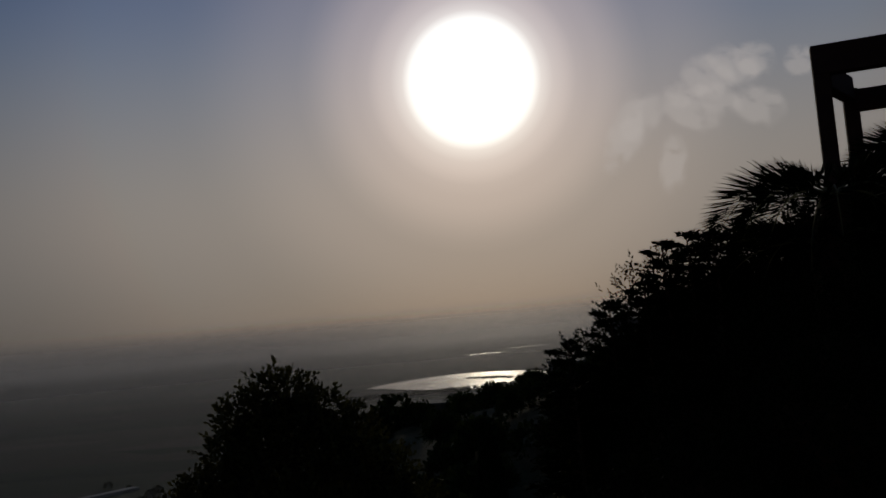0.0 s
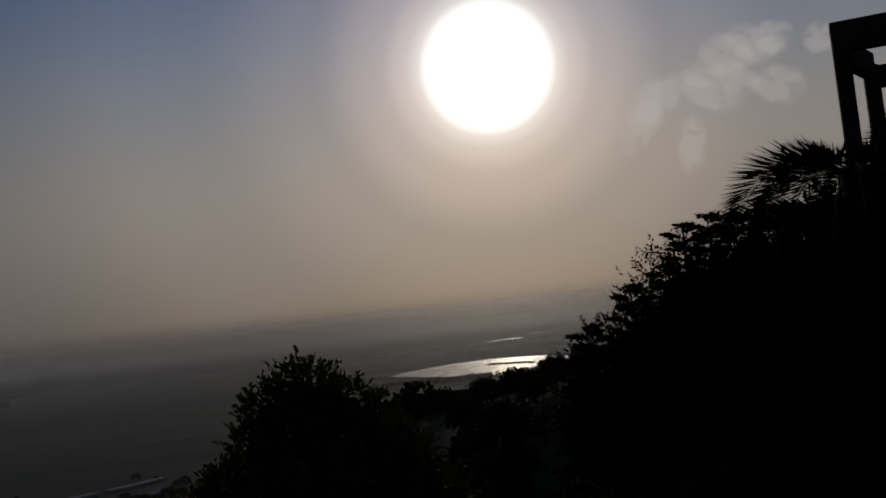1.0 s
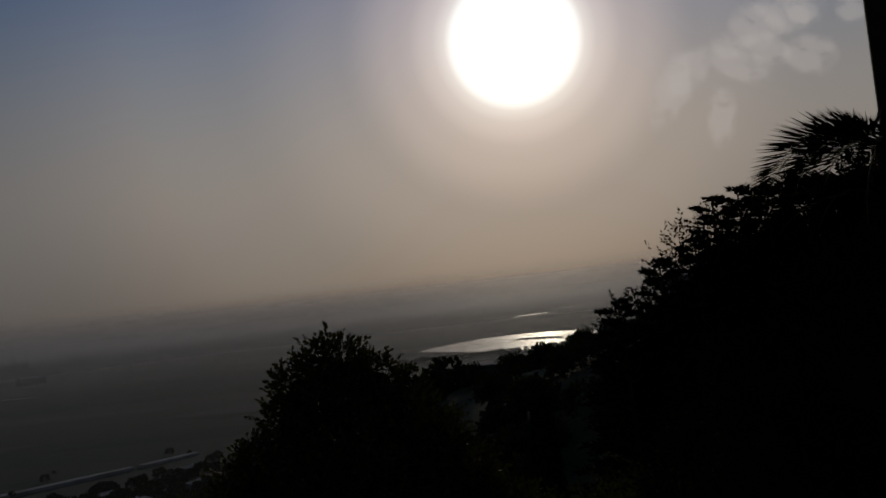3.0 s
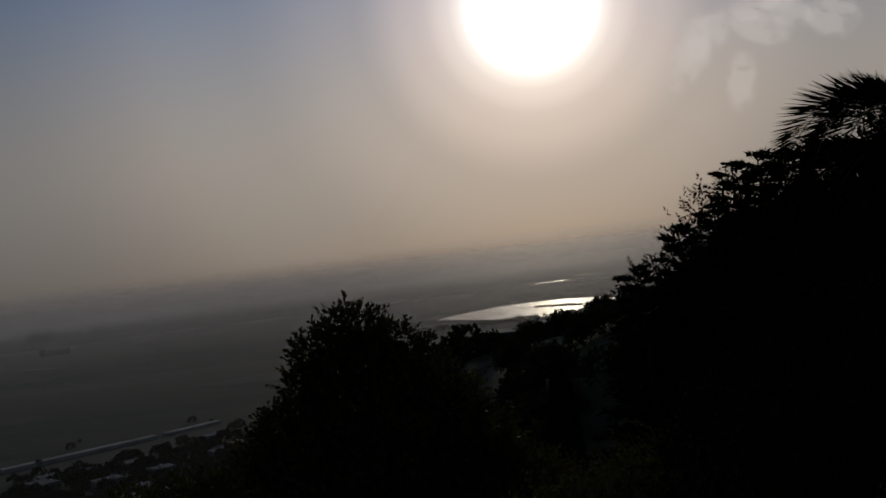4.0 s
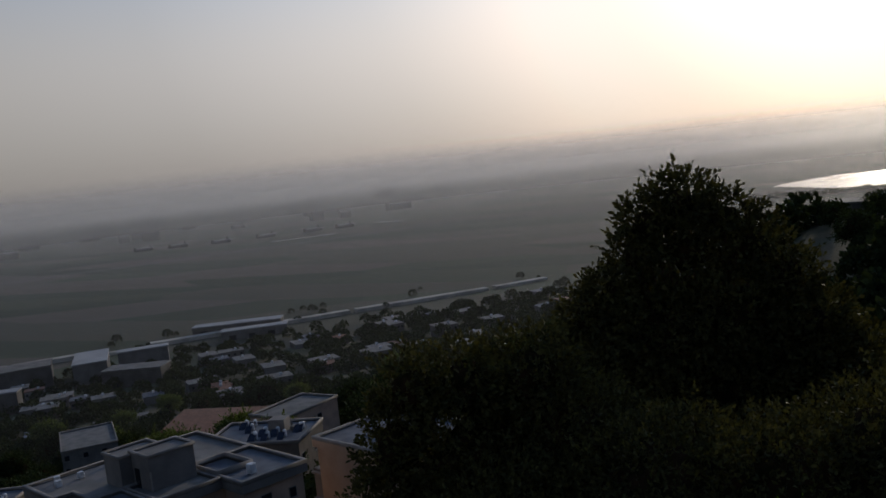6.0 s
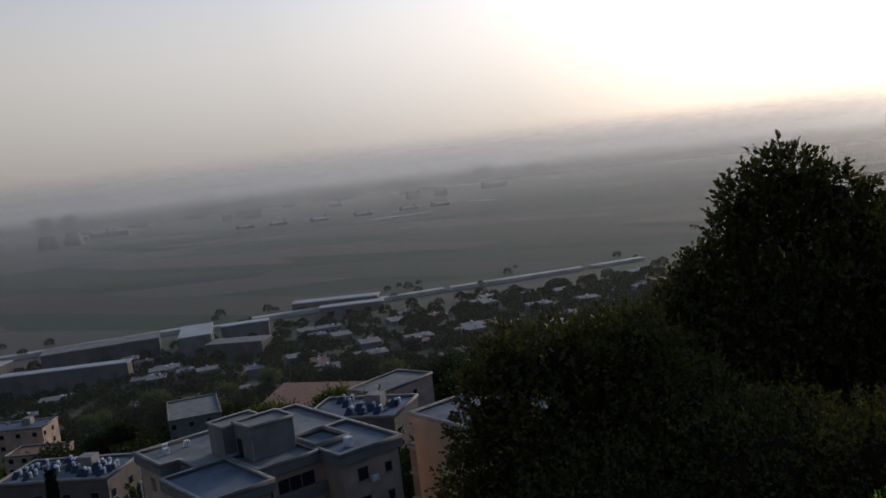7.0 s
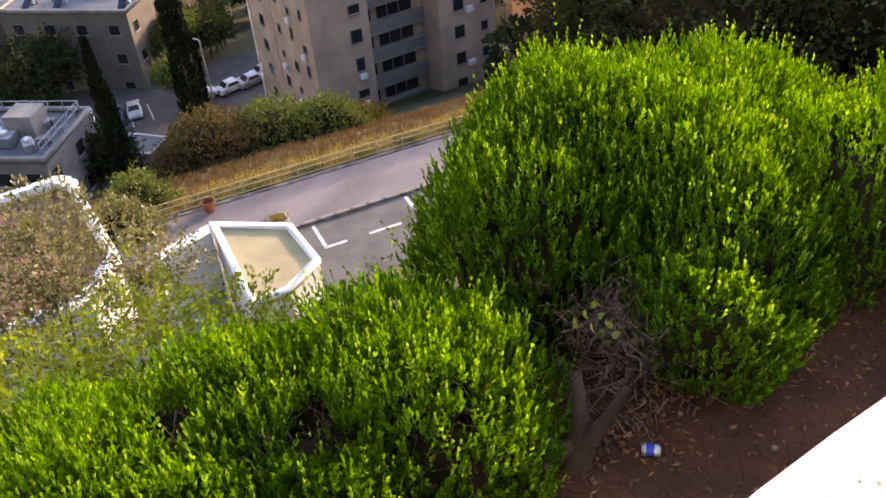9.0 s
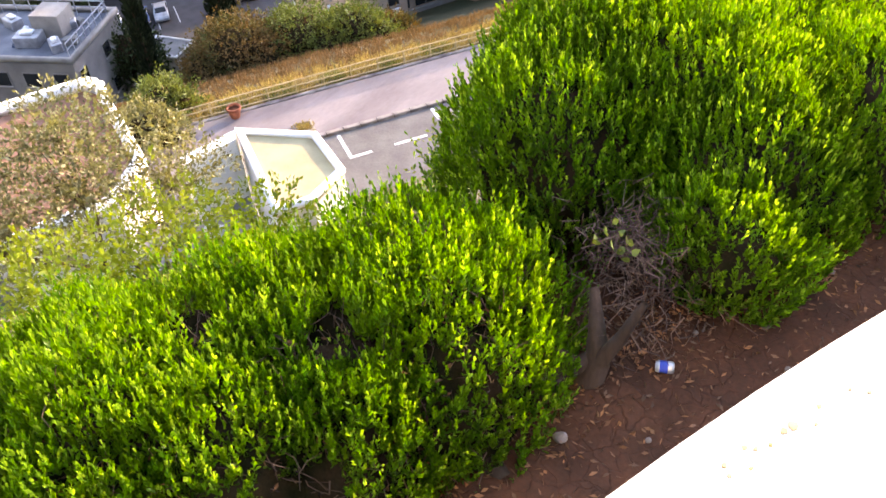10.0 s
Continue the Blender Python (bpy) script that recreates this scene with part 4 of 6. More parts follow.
def grass(name, places, high, mat, label, blades=14):
    """Tufts of thin blades."""
    p = np.repeat(np.array(places, float), blades, 0)
    p[:, :2] += rng.normal(size=(len(p), 2)) * 0.13
    way = normed(rng.normal(size=p.shape) * 0.35 + np.array([0, 0, 1.0]))
    v, f = leaf_quads(p, way, rng.uniform(0.5, 1.1, len(p)) * high, 0.035)
    ob = new(name, mesh_np(name, v, f, mat))
    return tagged(ob, label, "grass", kind="stuff")


spots = []
for _ in range(1500):
    u, v = rng.uniform(-14, 24), abs(rng.normal() * 1.6) + 0.15
    q = FOOT + ALONG * u + OUT * v
    spots.append((q.x, q.y, height(q.x, q.y) - 0.05))
grass("dry_grass", PIT, 0.3, STRAW, "dry weeds in the kerbed tree pit")
grass("dry_grass", spots, 0.75, STRAW, "sunlit dry straw-coloured grass on the bank by the fence")
spots = []
for _ in range(1100):
    u, v = rng.uniform(-14, 24), abs(rng.normal() * 0.6) + 0.1
    if math.sin(u * 1.9) + 0.4 * math.sin(u * 5) > 0.1:
        q = FOOT + ALONG * u + OUT * v
        spots.append((q.x, q.y, height(q.x, q.y) - 0.05))
grass("green_weeds", spots, 0.8, LIGHT_LEAF, "green weeds growing through the fence", 16)
spots = []
for _ in range(1800):
    u, v = rng.uniform(-12, 22), rng.uniform(1.5, 12)
    q = FOOT + ALONG * u + OUT * v
    spots.append((q.x, q.y, height(q.x, q.y) - 0.05))
grass("dry_grass", spots, 0.6, RED_GRASS, "reddish dry grass on the slope under the tower")

# ---- the white houses on the slope ----
def villa_left():
    ob = empty("house", pose(0, 0, 0), "white-rimmed flat-roofed house with a brown roof terrace", "house")
    o = [(-30.1, 8.0), (-28.6, 12.5), (-29.9, 14.9), (-35.6, 17.0), (-36.3, 17.4), (-37.4, 17.1), (-39.6, 11.5)]
    prism("wall", ob, WHITE_WALL, o, -25, -18.5)
    roof = prism("roof", ob, ROOF_TILE, shrink(o, 0.05), -18.6, -18.45)
    rim("parapet", roof, WHITE_PAINT, shrink(o, -0.1), 0.45, -18.5, -18.0, "bright white parapet")
    block("pillar", ob, WHITE_PAINT, (0.7, 0.7, 0.25), (-36.6, 16.9, -18.0), 20, 0.03)
    return ob


def villa_right():
    ob = empty("house", pose(0, 0, 0), "white house with a cream roof terrace and thick parapets", "house")
    o = [(-22.75, 15.6), (-22.1, 17.0), (-22.45, 19.0), (-25.1, 20.1), (-28.1, 18.4)]
    prism("wall", ob, WHITE_WALL, o, -25, -18.25)
    roof = prism("roof", ob, CREAM, shrink(o, 0.02), -18.26, -18.05, "cream plastered roof terrace")
    rim("parapet", roof, WHITE_PAINT, shrink(o, -0.06), 0.3, -18.12, -17.9, "low white parapet")
    # lower wing with a thick parapet along its far side
    o2 = [(-29.6, 13.2), (-25.4, 12.2), (-23.3, 15.4), (-28.1, 18.2), (-28.5, 16.6)]
    prism("wall", ob, WHITE_WALL, o2, -25, -21.0)
    low = prism("roof", ob, ROOF_PALE, shrink(o2, 0.05), -21.05, -20.9)
    prism("parapet", low, WHITE_PAINT, [(-28.55, 15.7), (-27.95, 15.5), (-27.6, 17.9), (-28.15, 18.35)], -21.2, -17.95, "white wall screening the terrace")
    block("air_conditioner", low, TANK, (0.8, 0.35, 0.6), (-26.6, 15.2, -20.9), 30, 0.03)
    return ob


villa_left()
villa_right()

# ---- the parapet under the camera ----
def parapet_wall():
    """A curved white garden wall with a broad rounded top."""
    ob = empty("parapet", pose(0, 0, 0), "sunlit white painted parapet with lichen spots, gently curved", "wall", kind="structure")
    spots, at, heading = [], Vector((-0.741, -2.2)), math.atan2(1.0, 0.235)
    while len(spots) < 60:
        spots.append((at.copy(), heading))
        step = 0.075
        if at.y > 0.75 and heading > radians(-10):
            heading -= step / 1.0
        elif at.y > 0.25:
            heading -= step * 0.35
        at = at + Vector((math.cos(heading), math.sin(heading))) * step
    section = [(0.012, 0.0), (0.012, 3.2), (0.0, 3.212), (0.0, 3.288), (0.010, 3.3), (0.34, 3.305), (0.352, 3.29), (0.352, 3.2), (0.33, 3.19), (0.33, 0.0)]
    n = len(section)
    v = [(p.x + math.sin(h) * dx, p.y - math.cos(h) * dx, z - (0.4 if z == 0 else 0)) for p, h in spots for dx, z in section]
    f = [(j * n + i, j * n + (i + 1) % n, (j + 1) * n + (i + 1) % n, (j + 1) * n + i) for j in range(len(spots) - 1) for i in range(n)]
    under(new("wall", mesh_np("wall", v, f, WHITE_PAINT)), ob)
    local = random.Random(5)
    for x, y, r in ((-0.083, 0.405, 0.0042), (-0.086, 0.398, 0.003), (-0.076, 0.43, 0.0022), (-0.094, 0.375, 0.002), (-0.10, 0.372, 0.0024), (-0.09, 0.36, 0.0018), (-0.055, 0.46, 0.002),
                    (-0.104, 0.352, 0.0022), (-0.098, 0.347, 0.0018), (-0.072, 0.415, 0.0018), (-0.045, 0.52, 0.0022), (-0.066, 0.455, 0.0016), (-0.088, 0.383, 0.0016), (-0.03, 0.55, 0.002)):
        r *= 0.75
        pts = [(r * local.uniform(0.6, 1.25) * math.cos(a), r * local.uniform(0.6, 1.25) * math.sin(a)) for a in np.linspace(0, 6.283, 11, endpoint=False)]
        spot_ob = prism("lichen_spot", ob, STAIN, [(x + a, y + b) for a, b in pts], 3.2990, 3.3022)
    return ob


parapet_wall()
house = empty("terrace", pose(0, 0, 0), "plain terrace floor behind the parapet", "terrace", kind="structure")
prism("floor", house, CONCRETE, [(-0.2, -2.2), (6, -2.2), (6, 0.9), (1.2, 0.9), (0.5, 0.6), (0.25, 0.0)], 2.1, 2.25)
prism("house_wall", house, WHITE_WALL, [(-0.9, -2.5), (6, -2.5), (6, -2.25), (-0.9, -2.25)], -0.4, 6.5)

# ---- the hedge ----
def hedge_shrub(foot, lumps, count, label, bare=0.0, tip=0.4, trunk_at=()):
    """A clipped broad-leaved shrub: gnarled stems, dark shade core, thousands of upright leafy shoots."""
    ob = empty("hedge_shrub", pose(0, 0, 0), label, "hedge", "hedge shrubs along the dirt strip")
    lumps = [tuple(l) for l in lumps]
    p, out = on_lumps(lumps, count, 0.26, -0.5)
    # uneven growth: tufts and hollows
    lift = np.array([0.16 * noise.noise(Vector(q) * 1.6) + 0.09 * noise.noise(Vector(q) * 4.5) for q in p])
    p = p + out * lift[:, None]
    if bare:
        keep = np.array([noise.noise(Vector(q) * 2.2) for q in p]) > bare - 0.55
        p, out = p[keep], out[keep]
    axis = normed(out * 0.4 + np.array([0, 0, 1.1]) + rng.normal(size=p.shape) * 0.17)
    # shoots of uneven height, in tufts
    tuft = np.array([noise.noise(Vector(q) * 7.0) for q in p])
    size = rng.uniform(0.08, 0.15, len(p)) + 0.16 * np.clip(tuft, 0, 1)
    size = size * np.where((rng.random(len(p)) < 0.06) & (out[:, 2] > 0.1), rng.uniform(1.6, 2.4, len(p)), 1.0)
    # shoots whose end leaves are coloured as if they catch the sun
    sun_caught = rng.random(len(p)) < tip * (0.55 + 0.9 * np.clip(tuft + 0.2, 0, 1))
    root = p - axis * 0.04
    low_leaves = [shoots(root, axis, size, 0, 8, 12, 0.041, 0.34, 0.4)]
    low_leaves.append(shoots(root[~sun_caught], axis[~sun_caught], size[~sun_caught], 8, 12, 12, 0.041, 0.32, 0.28))
    under(new("foliage", mesh_np("foliage", *gather(low_leaves), HEDGE_LEAF)), ob)
    under(new("young_growth", mesh_np("young_growth", *shoots(root[sun_caught], axis[sun_caught], size[sun_caught], 8, 12, 12, 0.042, 0.34, 0.26), HEDGE_SUN_TIP)), ob)
    under(new("inner_crown", core_mesh("inner_crown", lumps, SHADE_CORE, 0.68)), ob)
    if bare:
        # dry twigs and dead leaves showing in the hollows
        q, way_ = on_lumps(lumps, 1500, 0.3, -0.3)
        d = normed(rng.normal(size=q.shape) + way_ * 0.6 + [0, 0, 0.4]) * rng.uniform(0.08, 0.2, (len(q), 1))
        v, f = gather([tube([a, a + b * 0.5 + rng.normal(size=3) * 0.015, a + b], [0.004, 0.003, 0.0015], 4) for a, b in zip(q - way_ * 0.12, d)])
        tagged(under(new("dry_twigs", mesh_np("dry_twigs", v, f, TWIG)), ob), kind="stuff")
        v, f = oval_leaves(q[::2] - way_[::2] * 0.1, normed(d[::2] + rng.normal(size=d[::2].shape) * 0.05), 0.045, 0.02)
        tagged(under(new("dead_leaves", mesh_np("dead_leaves", v, f, DEAD_LEAF)), ob), kind="stuff")
    for x, y in trunk_at:
        pieces = []
        z = height(x, y)
        for _ in range(3):
            tip_ = np.array(min(lumps, key=lambda l: (l[0] - x) ** 2 + (l[1] - y) ** 2)[:3]) + rng.normal(size=3) * 0.25
            a = np.array([x, y, z - 0.05])
            pieces.append(tube([a, a + (tip_ - a) * 0.3 + rng.normal(size=3) * 0.05, a + (tip_ - a) * 0.65 + rng.normal(size=3) * 0.07, tip_], [0.065, 0.05, 0.035, 0.02], 7))
        v, f = gather(pieces)
        under(new("trunk", mesh_np("trunk", v, f, BARK)), ob)
    return ob


hedge_shrub(None, [(-2.7, 4.2, 0.02, 0.85, 0.95, 0.88), (-2.3, 4.9, 0.02, 1.2, 1.0, 0.92), (-1.6, 4.5, 0.08, 0.75, 0.8, 0.72), (-3.0, 4.85, 0.08, 0.7, 0.75, 0.92), (-1.42, 3.75, 0.22, 0.45, 0.42, 0.42)], 10500, "dense bright green hedge shrub in low sunlight", tip=0.5)
hedge_shrub(None, [(-1.15, 5.5, 0.02, 1.0, 1.0, 0.83), (-2.3, 5.9, -0.08, 1.2, 1.0, 0.87), (-0.55, 6.5, 0.05, 1.1, 1.1, 0.83)], 8000, "dense green hedge shrub further along the dirt strip", tip=0.45)
hedge_shrub(None, [(-2.45, 2.55, 0.0, 0.85, 0.65, 0.72), (-2.1, 2.2, 0.02, 0.6, 0.7, 0.72), (-3.0, 2.05, -0.25, 0.8, 0.7, 0.75), (-2.5, 1.85, 0.0, 0.7, 0.6, 0.7), (-2.25, 1.6, -0.02, 0.6, 0.6, 0.7)], 8000, "green hedge shrub with a sparse twiggy middle", bare=0.28, tip=0.35, trunk_at=((-1.66, 2.62), (-1.6, 2.0)))
hedge_shrub(None, [(-2.5, 1.15, 0.0, 0.7, 0.8, 0.72), (-3.1, 1.1, -0.1, 0.85, 0.9, 0.75), (-3.8, 1.3, -0.45, 0.75, 0.7, 0.75), (-2.75, 0.3, 0.0, 0.8, 0.7, 0.72), (-3.5, 0.4, -0.15, 0.8, 0.8, 0.75), (-2.95, 0.75, 0.0, 0.8, 0.7, 0.75), (-4.2, 0.6, -0.5, 0.7, 0.8, 0.75), (-2.75, 1.55, -0.05, 0.7, 0.6, 0.72), (-3.3, 1.7, -0.25, 0.7, 0.6, 0.72)], 13500, "low yellowish-green hedge shrub with thin patches", bare=0.2, tip=0.65, trunk_at=((-1.8, 1.5),))


def dead_brush():
    """A tangle of dead twigs over a leaning stem between two shrubs."""
    ob = empty("dead_brush", pose(-1.62, 3.05, 0), "grey-brown tangle of dead twigs between the shrubs", "dead brush")
    pieces = []
    for k in range(620):
        mid = (-0.12, 0.42, 0.31) if k % 5 else (0.02, 0.12, 0.22)
        a = np.array([mid[0] + rng.normal() * 0.19, mid[1] + rng.normal() * 0.17, mid[2] + rng.normal() * 0.1])
        d = normed(rng.normal(size=3) * np.array([1, 1, 0.7])) * rng.uniform(0.08, 0.2)
        pieces.append(tube([a, a + d * 0.5 + rng.normal(size=3) * 0.025, a + d + rng.normal(size=3) * 0.03 - [0, 0, 0.05]], [0.0042, 0.0032, 0.0018], 4))
    v, f = gather(pieces)
    tagged(under(new("twig_tangle", mesh_np("twig_tangle", v, f, TWIG)), ob), kind="stuff")
    stem = [tube([(0.02, -0.33, -0.05), (0.06, -0.28, 0.12), (0.0, -0.2, 0.26), (-0.1, -0.08, 0.42)], [0.095, 0.068, 0.048, 0.025], 9),
            tube([(0.05, -0.3, 0.1), (0.14, -0.22, 0.3), (0.2, -0.1, 0.5)], [0.05, 0.036, 0.02], 7),
            tube([(0.0, -0.33, 0.12), (-0.13, -0.4, 0.22), (-0.2, -0.45, 0.3)], [0.035, 0.028, 0.02], 7)]
    v, f = gather(stem)
    under(new("stem", mesh_np("stem", v, f, BARK)), ob)
    p = np.array([-0.12, 0.12, 0.58]) + rng.normal(size=(13, 3)) * np.array([0.1, 0.06, 0.04])
    v, f = oval_leaves(p, normed(rng.normal(size=(13, 3)) + [0, 0, 0.6]), 0.055, 0.045)
    under(new("fresh_leaves", mesh_np("fresh_leaves", v, f, LIGHT_LEAF)), ob)
    return ob


dead_brush()
log = empty("log", pose(-1.75, 2.45, 0.0, 0, 0, 62), "fallen grey branch lying under the hedge", "branch")
v, f = tube([(-0.45, 0, 0.06), (-0.2, 0.03, 0.08), (0.1, 0.0, 0.1), (0.35, 0.02, 0.14)], [0.05, 0.06, 0.055, 0.04], 9)
under(new("wood", mesh_np("wood", v, f, BARK)), log)

# fallen leaves, stones and the can
p = np.stack([np.where(rng.random(4600) < 0.6, rng.normal(-1.55, 0.13, 4600), rng.normal(-1.3, 0.33, 4600)), rng.uniform(1.0, 5.8, 4600), np.zeros(4600)], 1)
p[:, 0] += (p[:, 1] - 3.2) * 0.3
p[:, 2] = [height(x, y) + 0.008 for x, y, _ in p]
v, f = leaf_quads(p, normed(rng.normal(size=p.shape) * np.array([1, 1, 0.18])), rng.uniform(0.02, 0.06, 4600), rng.uniform(0.008, 0.024, 4600))
tagged(new("fallen_leaves", mesh_np("fallen_leaves", v, f, DEAD_LEAF)), "dry brown fallen leaves on cracked soil", "leaves", kind="stuff")
for x, y, r in ((-1.02, 3.6, 0.024), (-1.3, 3.35, 0.014), (-1.15, 2.6, 0.016), (-1.5, 2.35, 0.035), (-0.9, 4.2, 0.02), (-1.4, 1.9, 0.03), (-0.8, 3.4, 0.02), (-1.75, 2.72, 0.03)):
    bm = bmesh.new()
    bmesh.ops.create_icosphere(bm, subdivisions=2, radius=r)
    for q in bm.verts:
        q.co *= 1 + 0.35 * noise.noise(q.co * 25 + Vector((x, y, 0)) * 9)
        q.co.z *= 0.6
    ob = part("stone", bm, STONE, None)
    ob.location = (x, y, height(x, y) + r * 0.35)
    tagged(ob, "small pale stone lying on the soil", "stone", "stones on the dirt strip")


def drink_can(m):
    ob = empty("drink_can", m, "crushed blue and white drink can lying on the soil", "can")
    def turned(rings, name, mat):
        bm = bmesh.new()
        loops = [[bm.verts.new((r * math.cos(a), r * math.sin(a), z)) for a in np.linspace(0, 6.283, 20, endpoint=False)] for z, r in rings]
        for a, b in zip(loops, loops[1:]):
            for i in range(20):
                bm.faces.new((a[i], a[(i + 1) % 20], b[(i + 1) % 20], b[i]))
        bm.faces.new(loops[0][::-1])
        bm.faces.new(loops[-1])
        return part(name, bm, mat, ob)
    turned([(-0.045, 0.024), (-0.043, 0.027), (-0.034, 0.033), (-0.012, 0.033)], "lower_body", CAN_SILVER)
    turned([(-0.012, 0.0331), (0.002, 0.0325), (0.018, 0.0331), (0.03, 0.033)], "printed_band", CAN_BLUE)
    turned([(0.03, 0.033), (0.037, 0.032), (0.046, 0.027), (0.048, 0.028), (0.05, 0.027)], "lid", CAN_SILVER)
    return ob


drink_can(pose(-1.30, 3.02, height(-1.30, 3.02) + 0.034, 90, 0, -62))

# ---- shrubs and trees round the garden ----
def on_ground(x, y):
    return (x, y, height(x, y) - 0.05)


def planted(x, y, lumps, count, leaf, mat, label, name="tree", category="tree", **more):
    """Lumps are given in world heights and offsets from the foot."""
    foot = on_ground(x, y)
    return tree(name, foot, [(a, b, z - foot[2], rx, ry, rz) for a, b, z, rx, ry, rz in lumps], count, leaf, mat, label, category, **more)


planted(-8.2, 3.4, [(0, 0, -2.2, 1.0, 1.0, 1.0), (-0.5, -0.9, -2.5, 0.9, 0.9, 0.9), (0.3, 0.8, -2.5, 0.6, 0.7, 0.7), (-0.3, 0.0, -1.6, 0.6, 0.7, 0.5), (-0.6, -1.6, -2.3, 0.8, 0.8, 0.9)], 3600, 0.058, OLIVE_LEAF, "sparse pale olive-grey shrub with fine twigs", "shrub", "shrub", thick=0.05, core=False, shell=0.95)
planted(-5.6, 3.2, [(0, -0.3, -1.5, 0.5, 0.5, 0.75), (-0.5, -1.0, -1.7, 0.6, 0.6, 0.8), (0.45, 0.35, -1.75, 0.4, 0.4, 0.6)], 900, 0.055, SHOOT_LEAF, "loose pale green shrub below the hedge", "shrub", "shrub", thick=0.04, core=False, shell=0.7)
planted(-5.0, 2.4, [(0, 0, -0.75, 0.5, 0.55, 0.6), (0.4, 0.7, -0.95, 0.45, 0.45, 0.55), (-0.4, -0.7, -0.85, 0.5, 0.5, 0.6)], 1000, 0.055, SHOOT_LEAF, "loose yellow-green shoots rising behind the hedge", "shrub", "shrub", thick=0.03, core=False, shell=0.7)
planted(-5.0, 5.6, [(0, 0, -2.0, 0.35, 0.35, 0.6), (0.5, 0.6, -1.9, 0.3, 0.4, 0.5)], 110, 0.06, SHOOT_LEAF, "thin pale shoots rising behind the hedge", "shrub", "shrub", thick=0.03, core=False, shell=0.8)
# the large dark tree over the hedge
planted(-2.54, 15.88, [(-0.47, 0.0, 2.6, 0.56, 0.54, 0.48), (-1.04, 0.0, 2.27, 0.48, 0.54, 0.48), (0.26, 0.0, 2.28, 0.5, 0.54, 0.46), (-1.3, 0.0, 1.73, 0.4, 0.54, 0.46), (0.66, 0.0, 1.8, 0.48, 0.54, 0.46),
    (-0.4, 0.0, 1.8, 0.73, 0.66, 0.61), (1.14, 0.0, 1.33, 0.48, 0.54, 0.5), (-1.67, 0.0, 1.07, 0.56, 0.66, 0.54), (-2.21, -0.14, 0.67, 0.48, 0.54, 0.54), (0.33, 0.0, 0.79, 1.2, 0.94, 0.73),
    (-0.66, 0.0, 0.46, 1.46, 1.2, 0.8), (1.46, 0.0, 0.46, 0.66, 0.8, 0.66), (0.0, 0.0, -0.6, 2.14, 1.46, 1.06), (1.74, 0.0, -0.6, 1.34, 1.34, 1.06), (-2.0, 0.0, -0.46, 1.2, 1.2, 1.01)],
    9500, 0.105, DARK_LEAF, "large dark evergreen tree with an uneven leafy top", thick=0.2, width=0.66, stray=0.2, reach=1.5, dense=0.5)
planted(-4.5, 10.0, [(-0.1, 0, 1.05, 0.55, 0.6, 0.55), (-0.75, -0.2, 1.05, 0.42, 0.5, 0.45), (0.7, 0.1, 1.15, 0.55, 0.6, 0.55), (-0.98, -0.3, 0.35, 0.4, 0.6, 0.6), (-1.1, -0.45, -0.55, 0.5, 0.6, 0.7),
    (0, 0, 0.2, 1.0, 1.0, 0.9), (1.0, 0.2, 0.3, 1.0, 1.0, 0.9), (-0.3, -0.3, -0.9, 1.2, 1.1, 1.0), (-0.9, -0.5, -1.7, 0.7, 0.7, 0.8)],
    7000, 0.075, DARK_LEAF, "dark spreading evergreen tree below the large one", "tree", thick=0.12, width=0.62, stray=0.2, reach=2.6, dense=0.55)
planted(-3.6, 9.0, [(0, 0, -0.5, 1.3, 1.1, 1.0), (1.4, 0.6, -0.2, 1.3, 1.1, 1.1), (-1.0, 0.2, -1.0, 0.9, 0.9, 0.9)], 5000, 0.07, DARK_LEAF, "dark leafy shrub behind the hedge", "shrub", "shrub", thick=0.1)
planted(0.2, 10.2, [(0, 0, 0.2, 1.3, 1.2, 0.9), (1.4, 0.5, 0.5, 1.3, 1.2, 0.9), (-1.2, -0.5, -0.1, 1.2, 1.1, 0.9)], 5000, 0.07, DARK_LEAF, "shaded dark green shrub beside the hedge", "shrub", "shrub", thick=0.1)
planted(2.7, 10.5, [(0, 0, 1.0, 1.4, 1.2, 1.3), (1.5, 0.2, 1.6, 1.4, 1.2, 1.5)], 5000, 0.07, BACKLIT_LEAF, "shaded dark shrub at the garden's edge", "shrub", "shrub", thick=0.1)
planted(5.0, 12.6, [(0, 0, 2.2, 1.6, 1.4, 1.7), (1.6, 0.3, 2.6, 1.5, 1.3, 2.0), (-1.6, 0.3, 1.5, 1.3, 1.2, 1.3)], 6500, 0.08, BACKLIT_LEAF, "black-looking shrub mass below the palm", "shrub", "shrub", thick=0.12)
planted(7.4, 12.4, [(0, 0, 2.6, 1.6, 1.4, 2.0), (1.5, 0, 2.4, 1.5, 1.4, 2.2)], 5000, 0.08, BACKLIT_LEAF, "tall shaded shrub in front of the house wall", "shrub", "shrub", thick=0.12)


